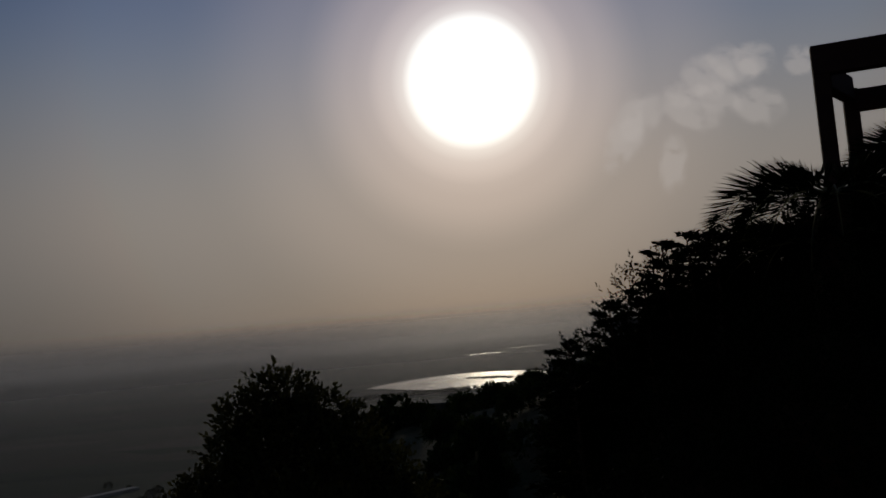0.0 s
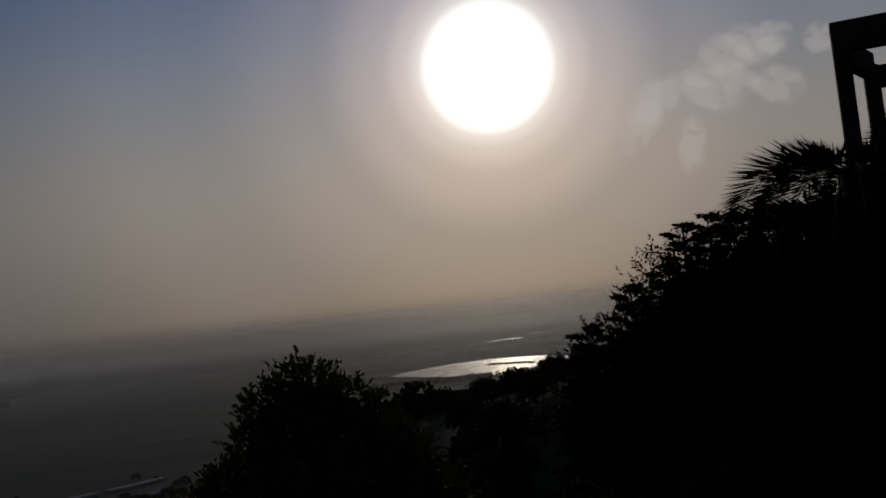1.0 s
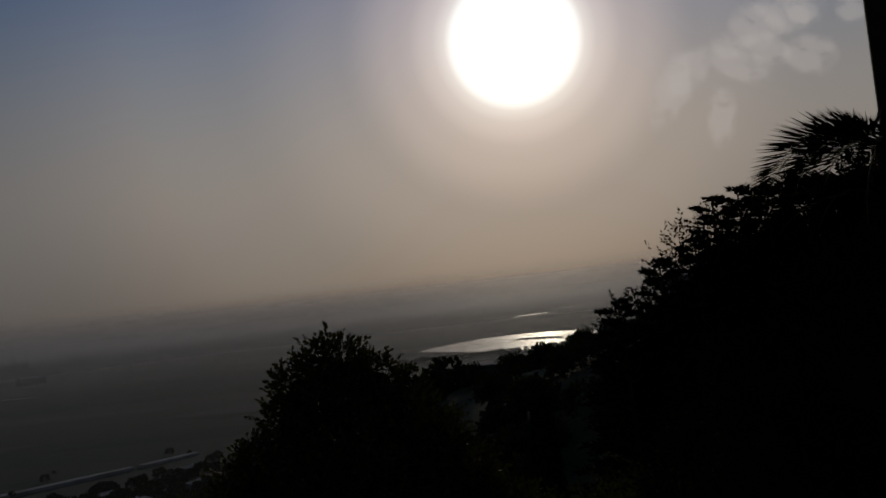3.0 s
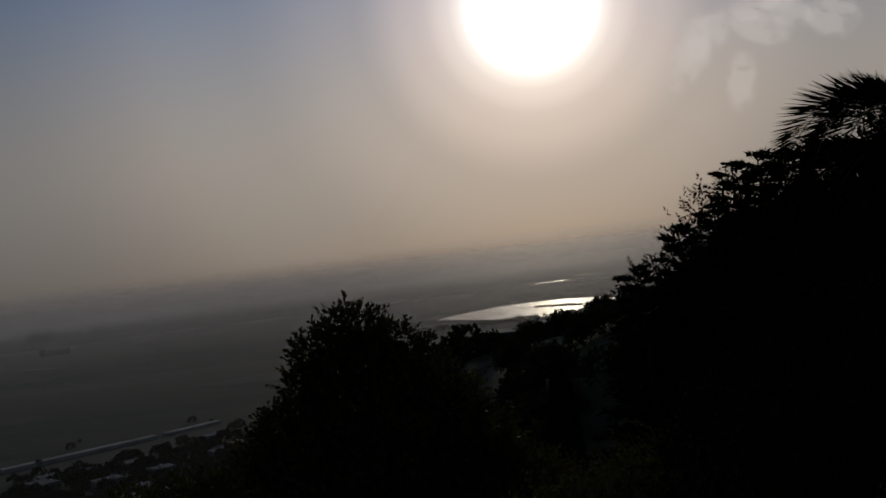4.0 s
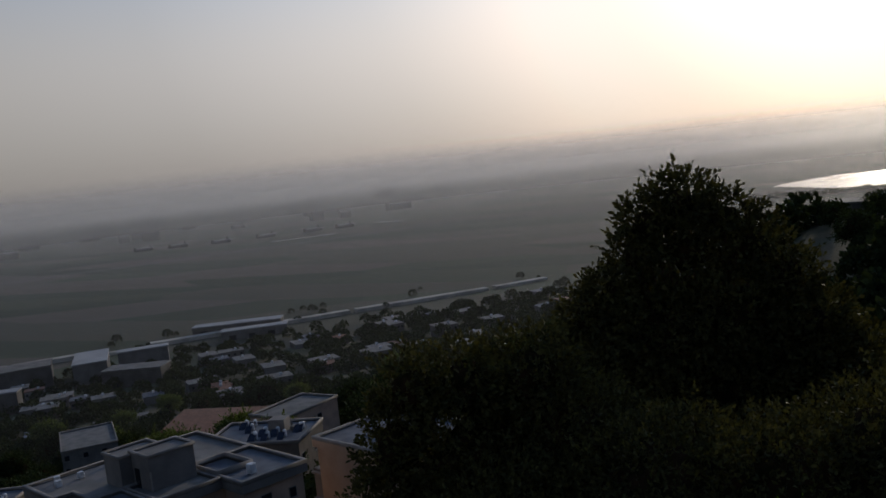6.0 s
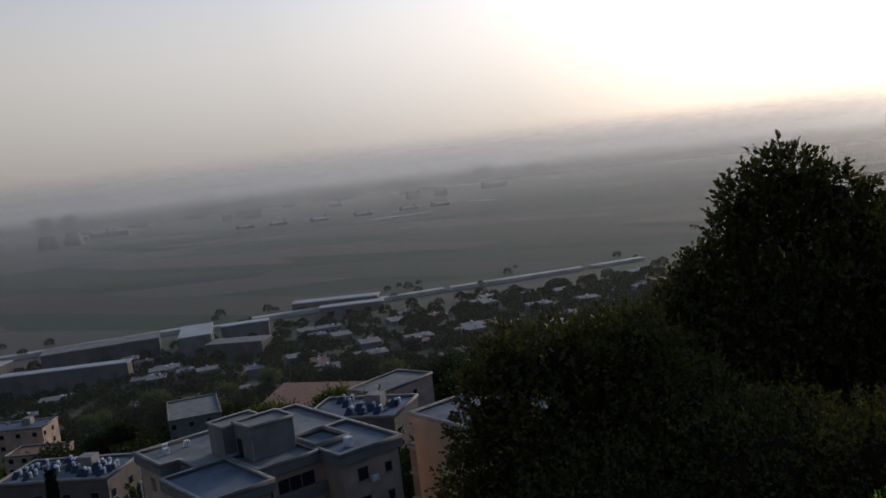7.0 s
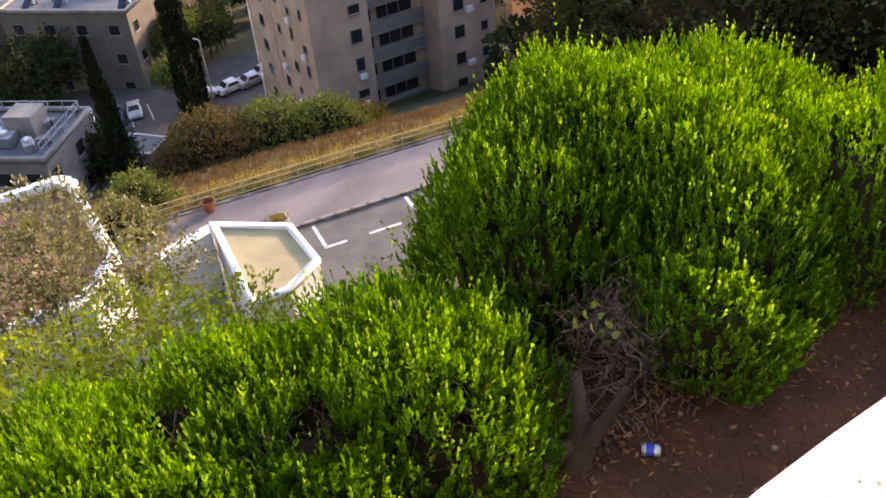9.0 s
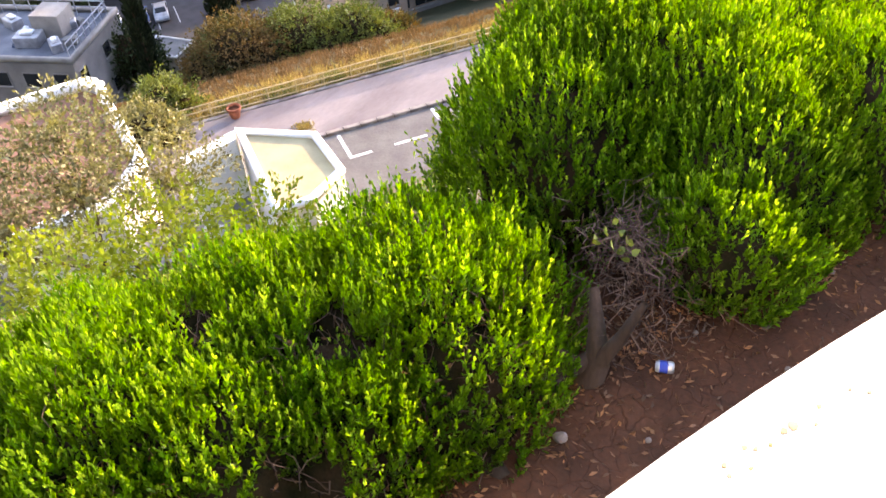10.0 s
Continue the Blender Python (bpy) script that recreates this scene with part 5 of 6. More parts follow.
def feathery(x, y, top, spread, label, count=46):
    """A slender tree with level feathered sprays."""
    foot = on_ground(x, y)
    ob = empty("tree", pose(*foot), label, "tree", "feathery trees at the garden's edge")
    high = top - foot[2]
    pieces = [tube([(0, 0, -0.3), (0.05, 0, high * 0.5), (0, 0, high * 0.98)], [0.09, 0.06, 0.01], 7)]
    base, way = [], []
    for k in range(count):
        z = high * (0.30 + 0.68 * k / count)
        a = k * 2.4
        reach = spread * (1.1 - 0.95 * ((z / high - 0.3) / 0.7)) * rng.uniform(0.75, 1.15)
        d = np.array([math.cos(a), math.sin(a), 0.28])
        pts = [np.array([0, 0, z]), np.array([0, 0, z]) + d * reach * 0.5, np.array([0, 0, z]) + d * reach - [0, 0, 0.10 * reach]]
        pieces.append(tube(pts, [0.018, 0.012, 0.004], 4))
        side = np.array([-d[1], d[0], 0])
        for s in np.linspace(0.15, 1, 9):
            q = pts[0] + (pts[2] - pts[0]) * s + [0, 0, 0.1 * reach * math.sin(3.14 * s)]
            for sg in (-1, 0, 1):
                w = side * sg * (0.9 - 0.4 * s) + d * 0.8
                for m in range(3):
                    base.append(q + w * 0.07 * m)
                    way.append(w + rng.normal(size=3) * 0.25)
    v, f = gather(pieces)
    under(new("trunk", mesh_np("trunk", v, f, BARK)), ob)
    v, f = leaf_quads(np.array(base), normed(np.array(way)), rng.uniform(0.10, 0.17, len(base)), 0.045)
    under(new("crown", mesh_np("crown", v, f, BACKLIT_LEAF)), ob)
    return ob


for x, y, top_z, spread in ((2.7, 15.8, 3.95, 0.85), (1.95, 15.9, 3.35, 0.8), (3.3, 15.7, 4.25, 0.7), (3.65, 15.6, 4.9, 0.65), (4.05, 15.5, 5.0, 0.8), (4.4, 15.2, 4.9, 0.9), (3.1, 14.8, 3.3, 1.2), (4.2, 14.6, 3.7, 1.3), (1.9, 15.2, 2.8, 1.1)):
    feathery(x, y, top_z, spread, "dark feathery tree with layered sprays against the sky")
planted(3.9, 16.4, [(0, 0, 2.9, 1.3, 1.0, 1.7), (-1.2, 0, 1.7, 1.3, 1.0, 1.7), (1.2, 0, 3.2, 1.2, 1.0, 1.7), (2.4, 0, 3.2, 1.2, 1.0, 1.6)], 6000, 0.08, BACKLIT_LEAF, "dense shrub under the feathery trees, its leaf colour darkened as backlit", "shrub", "shrub", thick=0.12)


def palm(x, y, crown_z, thick, fronds, label):
    """A palm; each frond has a heading, reach, first rise and later fall."""
    foot = on_ground(x, y)
    ob = empty("palm_tree", pose(*foot), label, "palm", "palms by the house")
    high = crown_z - foot[2]
    v, f = tube([(0, 0, -0.3), (0.04, 0, high * 0.5), (0, 0, high)], [thick, thick * 0.85, thick * 0.95], 12)
    under(new("trunk", mesh_np("trunk", v, f, BARK)), ob)
    for heading, reach, rise, fall in fronds:
        a = radians(heading)
        d = np.array([math.cos(a), math.sin(a), 0])
        s = np.linspace(0, 1, 16)[:, None]
        spine = np.array([0, 0, high]) + d * reach * (s - 0.12 * s**3) + np.array([0, 0, 1]) * (rise * s - fall * s**2.3)
        frond = under(new("frond", mesh_np("frond", *tube(spine, np.linspace(0.026, 0.006, 16), 5), OLIVE_LEAF)), ob)
        t_ = np.linspace(0.16, 1, 62)
        q = np.stack([np.interp(t_, s[:, 0], spine[:, i]) for i in range(3)], 1)
        tang = normed(np.gradient(q, axis=0))
        side = normed(np.cross(tang, [0, 0, 1]))
        up = np.cross(side, tang)
        base, way, size = [], [], []
        for sg in (-1, 1):
            base.append(q)
            way.append(normed(side * sg * 0.55 + tang * 0.72 + up * 0.48 + rng.normal(size=q.shape) * 0.05))
            size.append((0.7 * np.sin(np.clip(t_ * 0.86 + 0.1, 0, 1) * math.pi) ** 0.6 + 0.08) * min(1.0, reach / 1.8))
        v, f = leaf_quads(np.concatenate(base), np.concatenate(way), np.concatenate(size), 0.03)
        under(new("leaf_blade", mesh_np("leaflets", v, f, BACKLIT_LEAF)), frond)
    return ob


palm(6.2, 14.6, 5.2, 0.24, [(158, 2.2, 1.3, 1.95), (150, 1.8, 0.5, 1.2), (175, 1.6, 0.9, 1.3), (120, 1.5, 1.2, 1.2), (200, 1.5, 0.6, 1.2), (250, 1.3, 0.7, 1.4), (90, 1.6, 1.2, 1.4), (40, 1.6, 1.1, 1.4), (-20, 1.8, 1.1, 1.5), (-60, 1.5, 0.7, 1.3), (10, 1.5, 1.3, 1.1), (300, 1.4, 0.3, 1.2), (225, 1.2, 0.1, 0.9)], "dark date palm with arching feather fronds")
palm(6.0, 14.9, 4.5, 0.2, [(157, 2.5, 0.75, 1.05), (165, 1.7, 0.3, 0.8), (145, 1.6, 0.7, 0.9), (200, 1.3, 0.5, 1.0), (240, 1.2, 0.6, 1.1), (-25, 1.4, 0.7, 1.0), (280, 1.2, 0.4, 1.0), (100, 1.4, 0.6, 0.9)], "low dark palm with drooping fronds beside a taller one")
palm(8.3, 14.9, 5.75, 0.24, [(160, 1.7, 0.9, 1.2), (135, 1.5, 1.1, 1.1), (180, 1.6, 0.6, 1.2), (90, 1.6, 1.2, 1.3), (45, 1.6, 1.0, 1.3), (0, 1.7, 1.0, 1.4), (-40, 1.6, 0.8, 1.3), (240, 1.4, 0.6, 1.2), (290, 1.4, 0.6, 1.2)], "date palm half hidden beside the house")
planted(6.0, 15.7, [(0, 0, 3.6, 0.9, 0.7, 1.2), (0.25, -0.1, 4.6, 0.7, 0.5, 0.6), (0.9, 0.0, 4.3, 0.8, 0.7, 1.0), (-0.9, 0.1, 3.2, 0.9, 0.7, 1.1), (0.2, -0.1, 2.2, 1.4, 0.8, 1.2)], 5000, 0.08, BACKLIT_LEAF, "dense dark shrub behind the palms", "shrub", "shrub", thick=0.12)


def pergola():
    ob = empty("pergola", pose(6.95, 16.63, 0, 0, 0, -19), "dark reddish-brown pergola frame of square posts and beams", "pergola")
    for x, y in ((0, 0), (0.62, 1.9), (4.2, 0), (4.8, 1.9)):
        block("post", ob, BEAM, (0.28, 0.28, 2.35), (x + 0.14, y + 0.14, 5.3), 0, 0.015)
    block("beam", ob, BEAM, (4.9, 0.30, 0.54), (2.45, 0.14, 7.62), 0, 0.015)
    block("beam", ob, BEAM, (4.9, 0.30, 0.42), (3.1, 2.04, 7.2), 0, 0.015)
    block("beam", ob, BEAM, (1.7, 0.26, 0.46), (0.45, 1.09, 7.4), 72, 0.015)
    block("beam", ob, BEAM, (1.7, 0.26, 0.46), (4.65, 1.09, 7.4), 72, 0.015)
    return ob


pergola()
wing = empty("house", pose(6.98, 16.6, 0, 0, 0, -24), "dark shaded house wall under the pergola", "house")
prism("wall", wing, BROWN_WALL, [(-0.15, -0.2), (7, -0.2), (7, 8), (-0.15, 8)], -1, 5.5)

for x, y, r in ((-9.5, 22, 2.2), (-5, 24, 2.4), (0.5, 23, 2.3), (5, 22, 2.2), (-13, 30, 2.6), (-7, 36, 3.0), (1, 34, 2.8), (8, 32, 2.8), (-2, 50, 3.4), (8, 52, 3.6), (-12, 48, 3.2), (-20, 44, 3.0)):
    z = height(x, y)
    planted(x, y, [(0, 0, z + r * 0.7, r, r, r * 0.8), (r * 0.6, 0.3, z + r * 0.5, r * 0.7, r * 0.7, r * 0.65), (-r * 0.6, 0, z + r * 0.45, r * 0.7, r * 0.7, r * 0.6)], 1300, 0.14, DARK_LEAF, "dark evergreen scrub on the steep slope", "shrub", "shrub", thick=0.1, group="scrub on the slope")

# ---- slope below: shrubs, cypresses, town trees ----
def bush(x, y, r, mat, label, count=1500, leaf=0.22):
    z = height(x, y)
    planted(x, y, [(0, 0, z + r * 0.55, r, r, r * 0.75), (r * 0.6, r * 0.3, z + r * 0.4, r * 0.7, r * 0.7, r * 0.6), (-r * 0.55, 0.2, z + r * 0.35, r * 0.7, r * 0.7, r * 0.6)], count, leaf, mat, label, "shrub", "shrub", thick=0.1)


bush(-50.6, 35.2, 3.3, RUST_LEAF, "rusty brown shrub with some green on the slope", 2400)
bush(-52.4, 33.2, 1.9, RUST_LEAF, "rusty brown shrub beside the lane", 900)
bush(-48.0, 38.9, 2.9, LIGHT_LEAF, "rounded green shrub on the slope under the tower", 1500)
bush(-45.6, 42.0, 2.3, LIGHT_LEAF, "green shrub at the foot of the tower", 1200)
bush(-55.5, 40.0, 2.2, TOWN_LEAF, "dark green shrub on the slope", 1000)
bush(-43.5, 24.0, 1.7, LIGHT_LEAF, "green shrub behind the white house", 900)
bush(-41.5, 21.5, 1.7, OLIVE_LEAF, "pale dry shrub behind the white house", 900)
bush(-45.0, 45.5, 1.3, RUST_LEAF, "low reddish shrub in dry grass", 500)


def cypress(x, y, top_z, r, label):
    foot = on_ground(x, y)
    h = top_z - foot[2]
    ob = empty("cypress", pose(*foot), label, "tree", "cypresses on the slope")
    v, f = tube([(0, 0, -0.3), (0, 0, h * 0.9)], [0.16, 0.02], 7)
    under(new("trunk", mesh_np("trunk", v, f, BARK)), ob)
    n = int(260 * h * r)
    z = rng.uniform(0.06, 1, n)
    a = rng.uniform(0, 6.283, n)
    rad = r * np.minimum(1, (1 - z) * 2.2 + 0.04) ** 0.8 * (0.75 + 0.25 * np.sin(3 * a + 9 * z)) * rng.uniform(0.7, 1.05, n)
    p = np.stack([rad * np.cos(a), rad * np.sin(a), z * h], 1)
    way = normed(np.stack([np.cos(a) * 0.35, np.sin(a) * 0.35, np.ones(n)], 1) + rng.normal(size=(n, 3)) * 0.15)
    v, f = leaf_quads(p, way, rng.uniform(0.35, 0.7, n), 0.2)
    under(new("crown", mesh_np("crown", v, f, CYPRESS_LEAF)), ob)


cypress(-57.6, 39.0, -15.6, 1.0, "tall dark cypress rising over the car park")
cypress(-58.5, 32.2, -22.0, 0.75, "slim dark cypress beside the low roof")
cypress(-78, 54, -31, 0.9, "slim cypress in front of the flats")
cypress(1.7, 62, -3.4, 1.5, "dark cypress on the slope below the garden")


def town_tree(mat, label, seed_lumps, count, leaf):
    ob = tree("tree", (0, 0, 0), seed_lumps, count, leaf, mat, label, "tree", thick=0.22, group="trees of the town")
    return ob


MODELS = [
    town_tree(TOWN_LEAF, "dark green broad tree among the houses", [(0, 0, 4.2, 2.6, 2.6, 1.9), (1.6, 0.6, 3.4, 1.8, 1.7, 1.4), (-1.5, 0.4, 3.2, 1.9, 1.8, 1.4), (0.2, -1.5, 3.3, 1.8, 1.7, 1.4)], 900, 0.36),
    town_tree(LIGHT_LEAF, "light green umbrella-crowned pine in the town", [(0, 0, 5.2, 2.6, 2.5, 1.0), (1.7, 0.3, 4.8, 1.6, 1.5, 0.8), (-1.6, -0.4, 4.7, 1.6, 1.6, 0.8)], 800, 0.36),
    town_tree(TOWN_LEAF, "dark rounded pine on the slope", [(0, 0, 3.6, 2.1, 2.1, 2.4), (0.9, 0.8, 2.6, 1.5, 1.4, 1.4), (-0.9, -0.4, 2.5, 1.6, 1.5, 1.4)], 700, 0.36),
]
TAKEN = [(-200, 247, 34), (-178, 226, 20), (-160, 205, 10), (-185, 170, 14), (-254, 164, 12), (-226, 151, 10), (-66, 66, 17), (-50, 84, 13), (-130, 91, 13), (-106, 60, 12), (-122, 52, 10), (-73, 31, 9), (-86, 112, 11), (-104, 146, 10), (-116, 79, 8), (-90, 55, 14), (-84, 66, 12), (-75, 43, 5)]
PLACED = [(-96, 70, 1), (-86.5, 57.5, 2), (-100, 74, 0), (-70, 37, 2), (-112, 70, 1), (-120, 68, 2), (-80, 80, 0), (-88, 84, 0), (-94, 90, 2), (-102, 92, 0), (-110, 98, 2), (-140, 76, 0), (-78, 92, 2), (-103, 50, 0), (-101, 46.5, 2), (-98.7, 62.9, 1), (-97, 66, 1), (-105, 70, 0), (-108, 74, 2), (-124, 84, 0), (-120, 88, 2), (-82, 36, 2)]
local = random.Random(11)
while len(PLACED) < 225:
    az, r = math.radians(local.uniform(-72, -14)), 112 + 280 * local.random() ** 0.8
    x, y = r * math.sin(az), r * math.cos(az)
    s = DOWN[0] * x + DOWN[1] * y
    if s < 60 or any((x - a) ** 2 + (y - b) ** 2 < c * c for a, b, c in TAKEN):
        continue
    PLACED.append((x, y, local.choice([0, 0, 0, 2, 2, 2, 1])))
for i, (x, y, kind) in enumerate(PLACED):
    m = pose(*on_ground(x, y), 0, 0, local.uniform(0, 360))
    if i < 3:
        kind = i
        MODELS[i].matrix_basis = m
        continue
    t = copy_thing(MODELS[kind], m)
    t.scale = [local.uniform(0.75, 1.25) * (1.15 if i < 22 else 1.7)] * 3


ob = prism("dirt_lot", None, ROOF_TILE, [(-221, 233), (-188, 230), (-170.5, 237), (-192, 265), (-232, 258)], -88, -76)
tagged(ob, "bare reddish earth lot between the trees", "ground", kind="structure")

# ---- the spur beyond the garden, with its houses ----
def hill_house(x, y, w, d, h, turn, label, tiled=False):
    z = height(x, y) - 1.0
    ob = empty("house", pose(x, y, z, 0, 0, turn), label, "house", "houses on the spur")
    block("wall", ob, FAR_WALL, (w, d, h + 1), (0, 0, 0), 0, 0.05)
    block("roof", ob, ROOF_TILE if tiled else ROOF_PALE, (w + 0.6, d + 0.6, 0.35), (0, 0, h + 1), 0, 0.05)
    for k in range(3):
        for row in range(max(1, int(h // 3))):
            block("window", ob, WINDOW, (1.2, 0.1, 1.2), (-w / 2 + w * (k + 0.5) / 3, -d / 2 - 0.03, 1.9 + 3 * row), 0, 0.0)


for x, y, w, d, h, turn in ((-13, 178, 9, 8, 4, 10), (-4, 180, 10, 8, 4.5, -5), (5, 183, 9, 8, 5, 12), (14, 186, 10, 8, 3.5, 0), (26, 188, 11, 9, 5, 20), (38, 180, 12, 9, 7, 8)):
    hill_house(x, y, w, d, h, turn, "hazy flat-roofed house on the wooded spur")
for x, y in ((-22, 175), (-19, 170), (-9, 172), (0, 172), (2, 186), (9, 176), (11, 190), (20, 176), (23, 182), (32, 178), (-15, 160), (-6, 158), (6, 160), (14, 165), (28, 168), (-24, 150), (-14, 142), (-3, 136), (8, 138), (18, 145), (30, 150),
             (-28, 128), (-16, 118), (-6, 110), (4, 108), (14, 115), (24, 125), (-20, 95), (-8, 85), (3, 82), (12, 88)):
    t = copy_thing(MODELS[local.choice([0, 2])], pose(*on_ground(x, y), 0, 0, local.uniform(0, 360)))
    t.scale = [local.uniform(0.45, 0.75) if y > 140 else local.uniform(0.7, 1.3)] * 3
for x, y, r in ((14.5, 181, 0.1), (17, 181, 0.1)):
    z = height(x, y)
    mast = empty("mast", pose(x, y, z - 0.2), "thin mast on the spur", "mast")
    block("pole", mast, STEEL, (0.16, 0.16, 6.5), (0, 0, 0), 0, 0.0)
    block("crossbar", mast, STEEL, (1.6, 0.14, 0.14), (0, 0, 6.0), 0, 0.0)

# ---- the valley: warehouses, roofs, works and skyline ----
def warehouse(x0, y0, x1, y1, depth, z, high, mat, label):
    d = Vector((x1 - x0, y1 - y0))
    turn = math.degrees(math.atan2(d.y, d.x))
    g = height((x0 + x1) / 2, (y0 + y1) / 2)
    ob = empty("warehouse", pose((x0 + x1) / 2, (y0 + y1) / 2, g - 1, 0, 0, turn), label, "warehouse", "warehouses by the railway")
    h = max(4.0, z - g + 1)
    block("wall", ob, FAR_WALL, (d.length, depth, h), (0, 0, 0), 0, 0.1)
    block("roof", ob, mat, (d.length + 1, depth + 1, 0.8), (0, 0, h), 0, 0.15)
    for k in range(int(d.length // 14)):
        block("gate", ob, WINDOW, (5, 0.2, 3.5), (-d.length / 2 + 8 + 14 * k, -depth / 2 - 0.06, 1), 0, 0.0)


warehouse(-439, 412, -470, 445, 20, -96, 10, METAL_ROOF, "wide warehouse with a bright metal roof")
warehouse(-480, 420, -530, 368, 24, -97, 8, FAR_WALL, "long grey warehouse along the railway")
warehouse(-430, 352, -492, 312, 9, -96, 8, METAL_ROOF, "long low shed with a pale roof")
warehouse(-530, 340, -575, 322, 18, -97, 8, METAL_ROOF, "pale roofed warehouse at the railway bend")
warehouse(-482, 560, -421, 590, 14, -104, 6, METAL_ROOF, "low pale sheds beyond the railway")
warehouse(-440, 540, -400, 566, 12, -104, 6, METAL_ROOF, "low sheds with pale roofs in the valley")
warehouse(-418, 405, -384, 417, 16, -98, 8, ROOF_PALE, "pale office hall with rows of dark openings")
warehouse(-449, 446, -425, 466, 10, -97, 7, METAL_ROOF, "small shed with a white roof")


def town_house(seed):
    r_ = random.Random(seed)
    w, d, h = r_.uniform(9, 17), r_.uniform(8, 12), r_.uniform(4, 8)
    ob = empty("house", pose(0, 0, 0), "hazy flat-roofed town house in the valley", "house", "houses of the lower town")
    block("wall", ob, FAR_WALL, (w, d, h), (0, 0, -1), 0, 0.05)
    roof = block("roof", ob, r_.choice([ROOF_PALE, ROOF_TILE, ROOF_PALE, TAR]), (w + 0.5, d + 0.5, 0.4), (0, 0, h - 1), 0, 0.05)
    block("roof_box", roof, TANK, (1.4, 1.2, 1.2), (w * 0.2, 0, 0.4), 0, 0.1)
    for k in range(4):
        block("window", ob, WINDOW, (1.3, 0.1, 1.3), (-w / 2 + w * (k + 0.5) / 4, -d / 2 - 0.04, h - 3.6), 0, 0.0)
    return ob


KINDS = [town_house(k) for k in range(6)]
count = 0
while count < 75:
    az, r = math.radians(local.uniform(-66, -12)), local.uniform(390, 700)
    x, y = r * math.sin(az), r * math.cos(az)
    s = DOWN[0] * x + DOWN[1] * y
    rail_side = (Vector((x, y)) - Vector((-262, 757))).dot(Vector((0.722, -0.692)))
    if rail_side < 70 or any((x - a) ** 2 + (y - b) ** 2 < 32**2 for a, b in ((-401, 411), (-455, 428), (-505, 394), (-460, 332), (-552, 331), (-437, 456))):
        continue
    m = pose(x, y, height(x, y), 0, 0, local.choice([44, 46, 50, 134, 138]))
    if count < 6:
        KINDS[count].matrix_basis = m
    else:
        copy_thing(KINDS[local.randrange(6)], m)
    count += 1


def woods(name, places, leaf, mat, label):
    """Far trees too many to count: rounded tops of small leaf clumps."""
    pieces = []
    for x, y, r in places:
        z = height(x, y)
        lumps = [(x, y, z + r * 0.7, r, r, r * 0.9)]
        p, out = on_lumps(lumps, 110, 0.5, -0.5)
        pieces.append(sprigs(p, normed(out + [0, 0, 0.5]), np.full(len(p), r * 0.3), 3, r * 0.34, 0.8, 0.9))
    v, f = gather(pieces)
    return tagged(new(name, mesh_np(name, v, f, mat)), label, "trees", kind="stuff")


places = []
while len(places) < 1900:
    az, r = math.radians(local.uniform(-72, -2)), 150 + 600 * local.random() ** 0.8
    x, y = r * math.sin(az), r * math.cos(az)
    if (Vector((x, y)) - Vector((-262, 757))).dot(Vector((0.722, -0.692))) > 55 and not any((x - a) ** 2 + (y - b) ** 2 < c * c for a, b, c in TAKEN):
        places.append((x, y, local.uniform(2.0, 4.2)))
woods("far_woods", places, 0.6, TOWN_LEAF, "hazy dark trees between the houses of the lower town")
places = []
while len(places) < 260:
    x, y = local.uniform(-45, 60), local.uniform(58, 200)
    places.append((x, y, local.uniform(1.2, 2.2) if y > 130 else local.uniform(1.6, 3.2)))
woods("hill_woods", places, 0.6, TOWN_LEAF, "dark scrub and trees covering the wooded spur")
places = []
for k in range(28):
    u = local.uniform(0, 1)
    x, y = -262 - 520 * u + local.gauss(0, 25), 757 - 540 * u + 70 + local.gauss(0, 12)
    places.append((x, y, local.uniform(1.5, 3.5)))
for k in range(160):
    places.append((local.uniform(-170, 190), 1490 + local.gauss(0, 10), local.uniform(2, 4)))
woods("far_woods", places, 0.6, TOWN_LEAF, "hazy rows of trees along the railway and the pond")


def cooling_tower(x, y, h):
    bm = bmesh.new()
    loops = [[bm.verts.new((r * h * math.cos(a), r * h * math.sin(a), z * h)) for a in np.linspace(0, 6.283, 28, endpoint=False)] for z, r in ((0, 0.33), (0.3, 0.25), (0.6, 0.2), (0.8, 0.195), (1.0, 0.215))]
    for a, b in zip(loops, loops[1:]):
        for i in range(28):
            bm.faces.new((a[i], a[(i + 1) % 28], b[(i + 1) % 28], b[i]))
    ob = empty("cooling_tower", pose(x, y, -111), "grey waisted cooling tower in the haze", "cooling tower", "cooling towers")
    part("shell", bm, FAR_WALL, ob)
    block("base_ring", ob, CONCRETE, (0.6 * h, 0.6 * h, 2), (0, 0, 0), 0, 0.3)


cooling_tower(-1711, 1241, 66)
cooling_tower(-1690, 1290, 66)


def works(x, y, w, h, label):
    ob = empty("factory", pose(x, y, -111, 0, 0, 45), label, "factory", "works on the plain")
    block("hall", ob, FAR_WALL, (w, w * 0.5, h * 0.45), (0, 0, 0), 0, 0.3)
    block("roof", ob, METAL_ROOF, (w + 2, w * 0.5 + 2, 1.0), (0, 0, h * 0.45), 0, 0.2)
    block("chimney", ob, FAR_WALL, (w * 0.10, w * 0.10, h), (w * 0.35, 4, 0), 0, 0.6)
    block("silo", ob, FAR_WALL, (w * 0.2, w * 0.2, h * 0.7), (-w * 0.6, 4, 0), 0, 1.0)


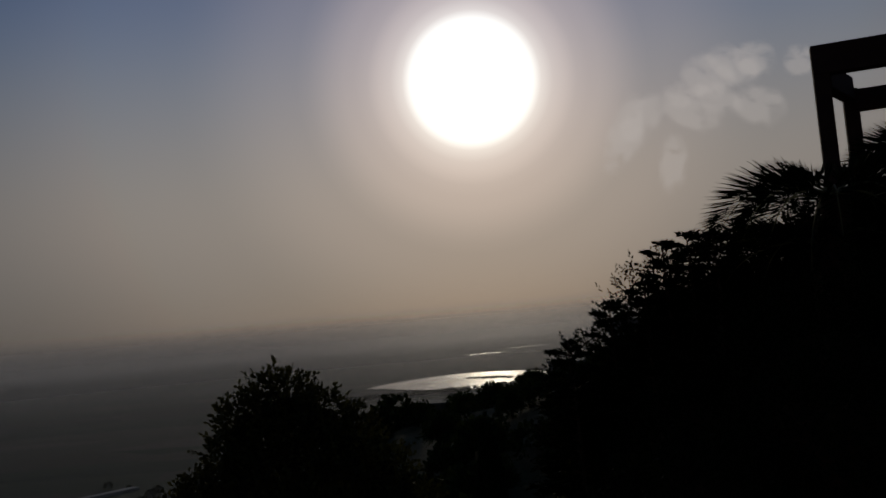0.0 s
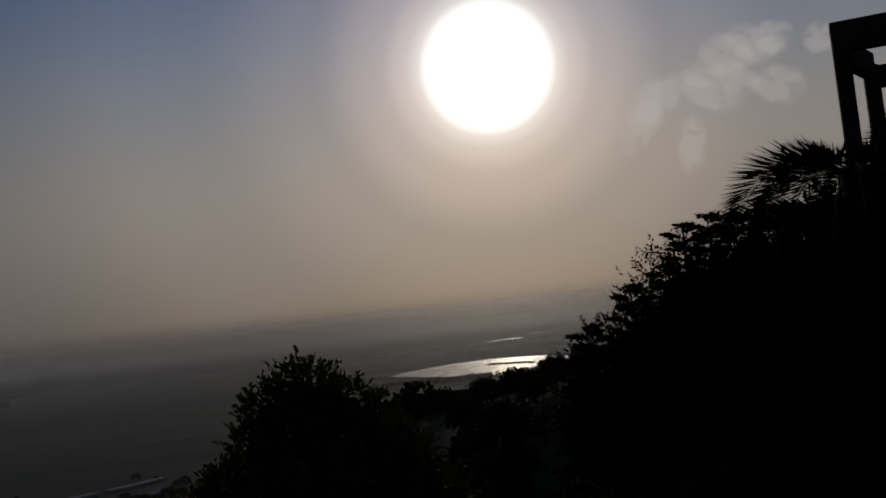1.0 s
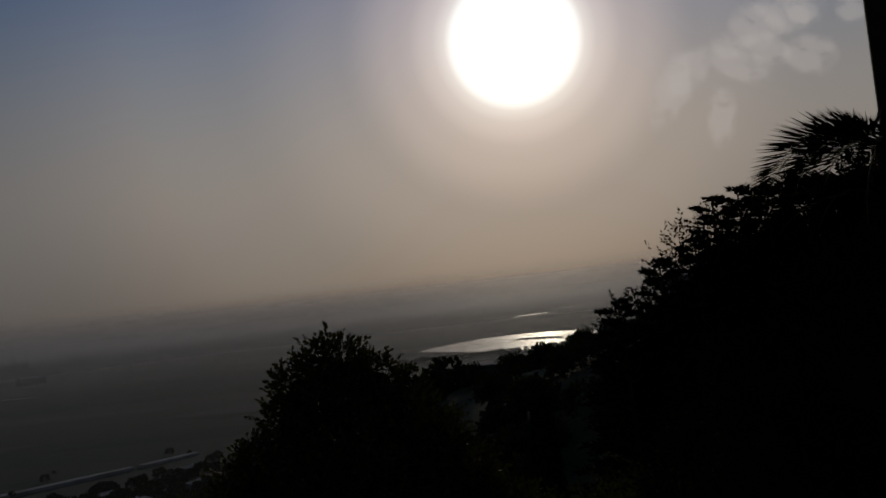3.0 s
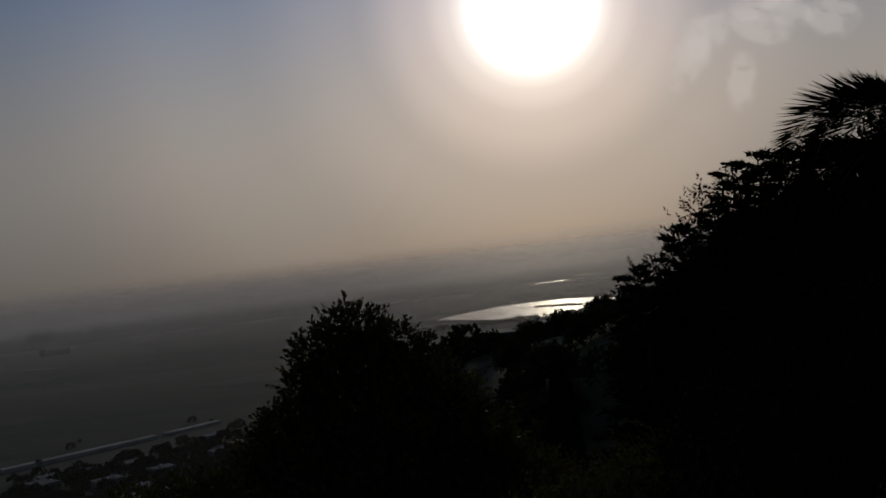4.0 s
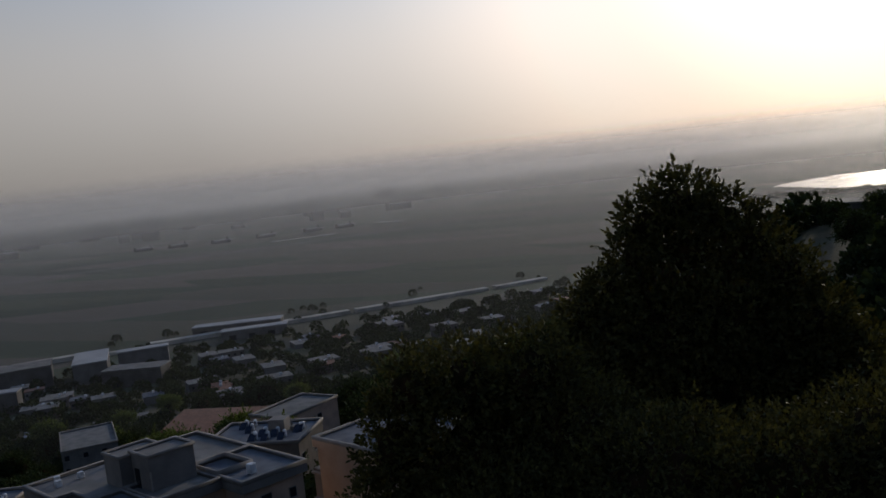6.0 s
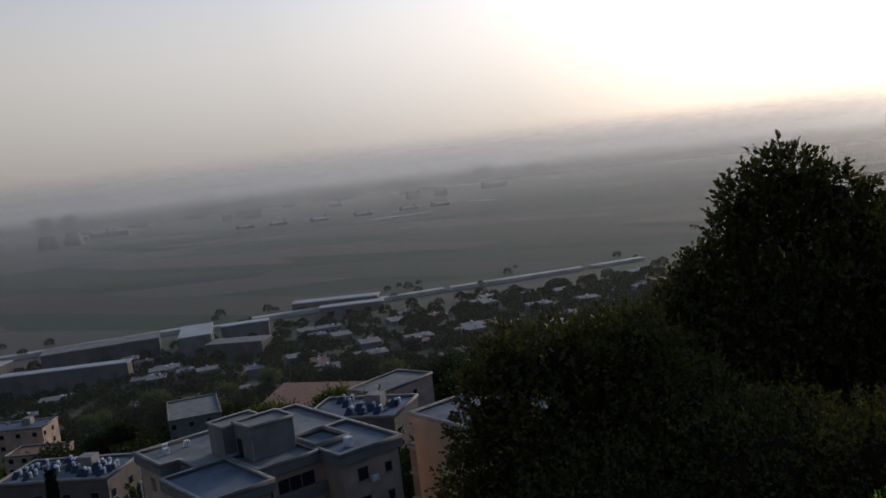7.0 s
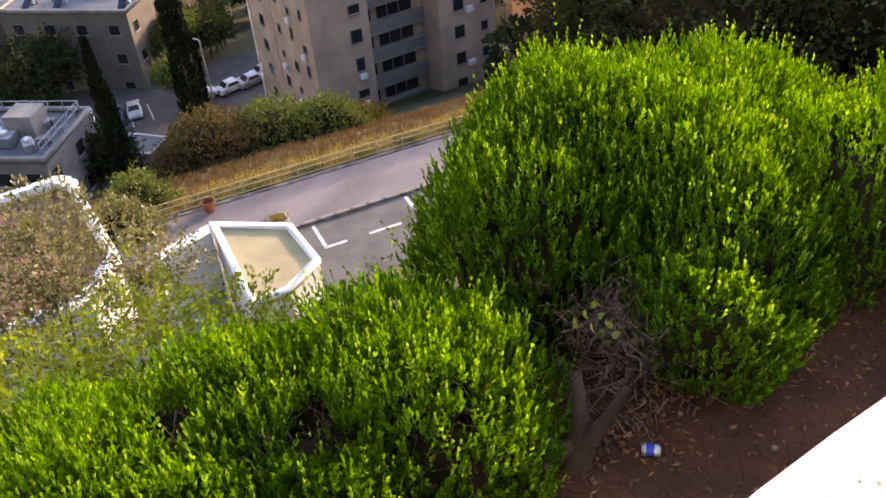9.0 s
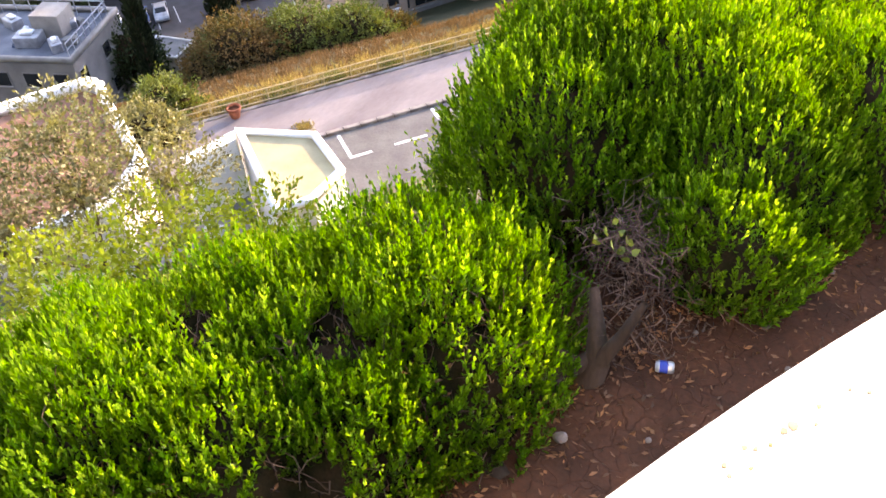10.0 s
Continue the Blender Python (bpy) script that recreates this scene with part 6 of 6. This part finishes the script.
for k in range(46):
    az, r = math.radians(local.uniform(-62, -24)), local.uniform(2250, 3300)
    works(r * math.sin(az), r * math.cos(az), local.uniform(20, 60), local.uniform(10, 34) if k % 4 else local.uniform(40, 70), "hazy works and tanks on the far plain")
for k, (x, y) in enumerate(((-1150, 1450), (-1080, 1500), (-1010, 1560), (-960, 1600), (-1230, 1420), (-1300, 1400))):
    works(x, y, 30, 12, "low pale factory hall in the haze")

# ---- thin clouds near the sun ----
def cloud_material():
    m = bpy.data.materials.new("cloud")
    m.use_nodes = True
    t = m.node_tree
    t.nodes.remove(t.nodes["Principled BSDF"])
    a, b, mix = t.nodes.new("ShaderNodeBsdfTransparent"), t.nodes.new("ShaderNodeEmission"), t.nodes.new("ShaderNodeMixShader")
    # the wisps glow by themselves in place of scattered sunlight
    b.inputs[0].default_value, b.inputs[1].default_value = (1.0, 0.91, 0.85, 1), 4.8
    where, n = t.nodes.new("ShaderNodeTexCoord"), t.nodes.new("ShaderNodeTexNoise")
    n.inputs["Scale"].default_value, n.inputs["Detail"].default_value = 0.012, 6
    t.links.new(where.outputs["Object"], n.inputs["Vector"])
    uvn = t.nodes.new("ShaderNodeAttribute")
    uvn.attribute_name = "spread"
    rag = math_node(t, "MULTIPLY", math_node(t, "SUBTRACT", n.outputs[0], 0.34), 5.0)
    level = math_node(t, "MULTIPLY", math_node(t, "MAXIMUM", rag, 0.0), uvn.outputs["Fac"])
    t.links.new(math_node(t, "MINIMUM", level, 0.3), mix.inputs[0])
    t.links.new(a.outputs[0], mix.inputs[1])
    t.links.new(b.outputs[0], mix.inputs[2])
    t.links.new(mix.outputs[0], t.nodes["Material Output"].inputs[0])
    return m


CLOUD = cloud_material()


def cloud(az, el, w, h, lean):
    """A ragged wisp, thinning out to its edges."""
    a, e = radians(az), radians(el)
    c = Vector((math.sin(a) * math.cos(e), math.cos(a) * math.cos(e), math.sin(e))) * 4300
    m = look(c, EYE, lean)
    v, f, s = [], [], []
    for j in range(9):
        for i in range(13):
            u, q = i / 6 - 1, j / 4 - 1
            v.append((u * w, q * h, 60 * noise.noise(Vector((u, q, az)))))
            s.append(max(0.0, 1 - math.hypot(u, q)))
    for j in range(8):
        for i in range(12):
            f.append((j * 13 + i, j * 13 + i + 1, j * 13 + i + 14, j * 13 + i + 13))
    me = mesh_np("cloud", v, f, CLOUD)
    at = me.attributes.new("spread", "FLOAT", "POINT")
    at.data.foreach_set("value", s)
    ob = new("cloud", me)
    ob.matrix_world = m
    tagged(ob, "small ragged wisp of pale cloud", "cloud", "wisps of cloud", "stuff")


for az, el, w, h, lean in CLOUDS:
    cloud(az, el, w, h, lean)
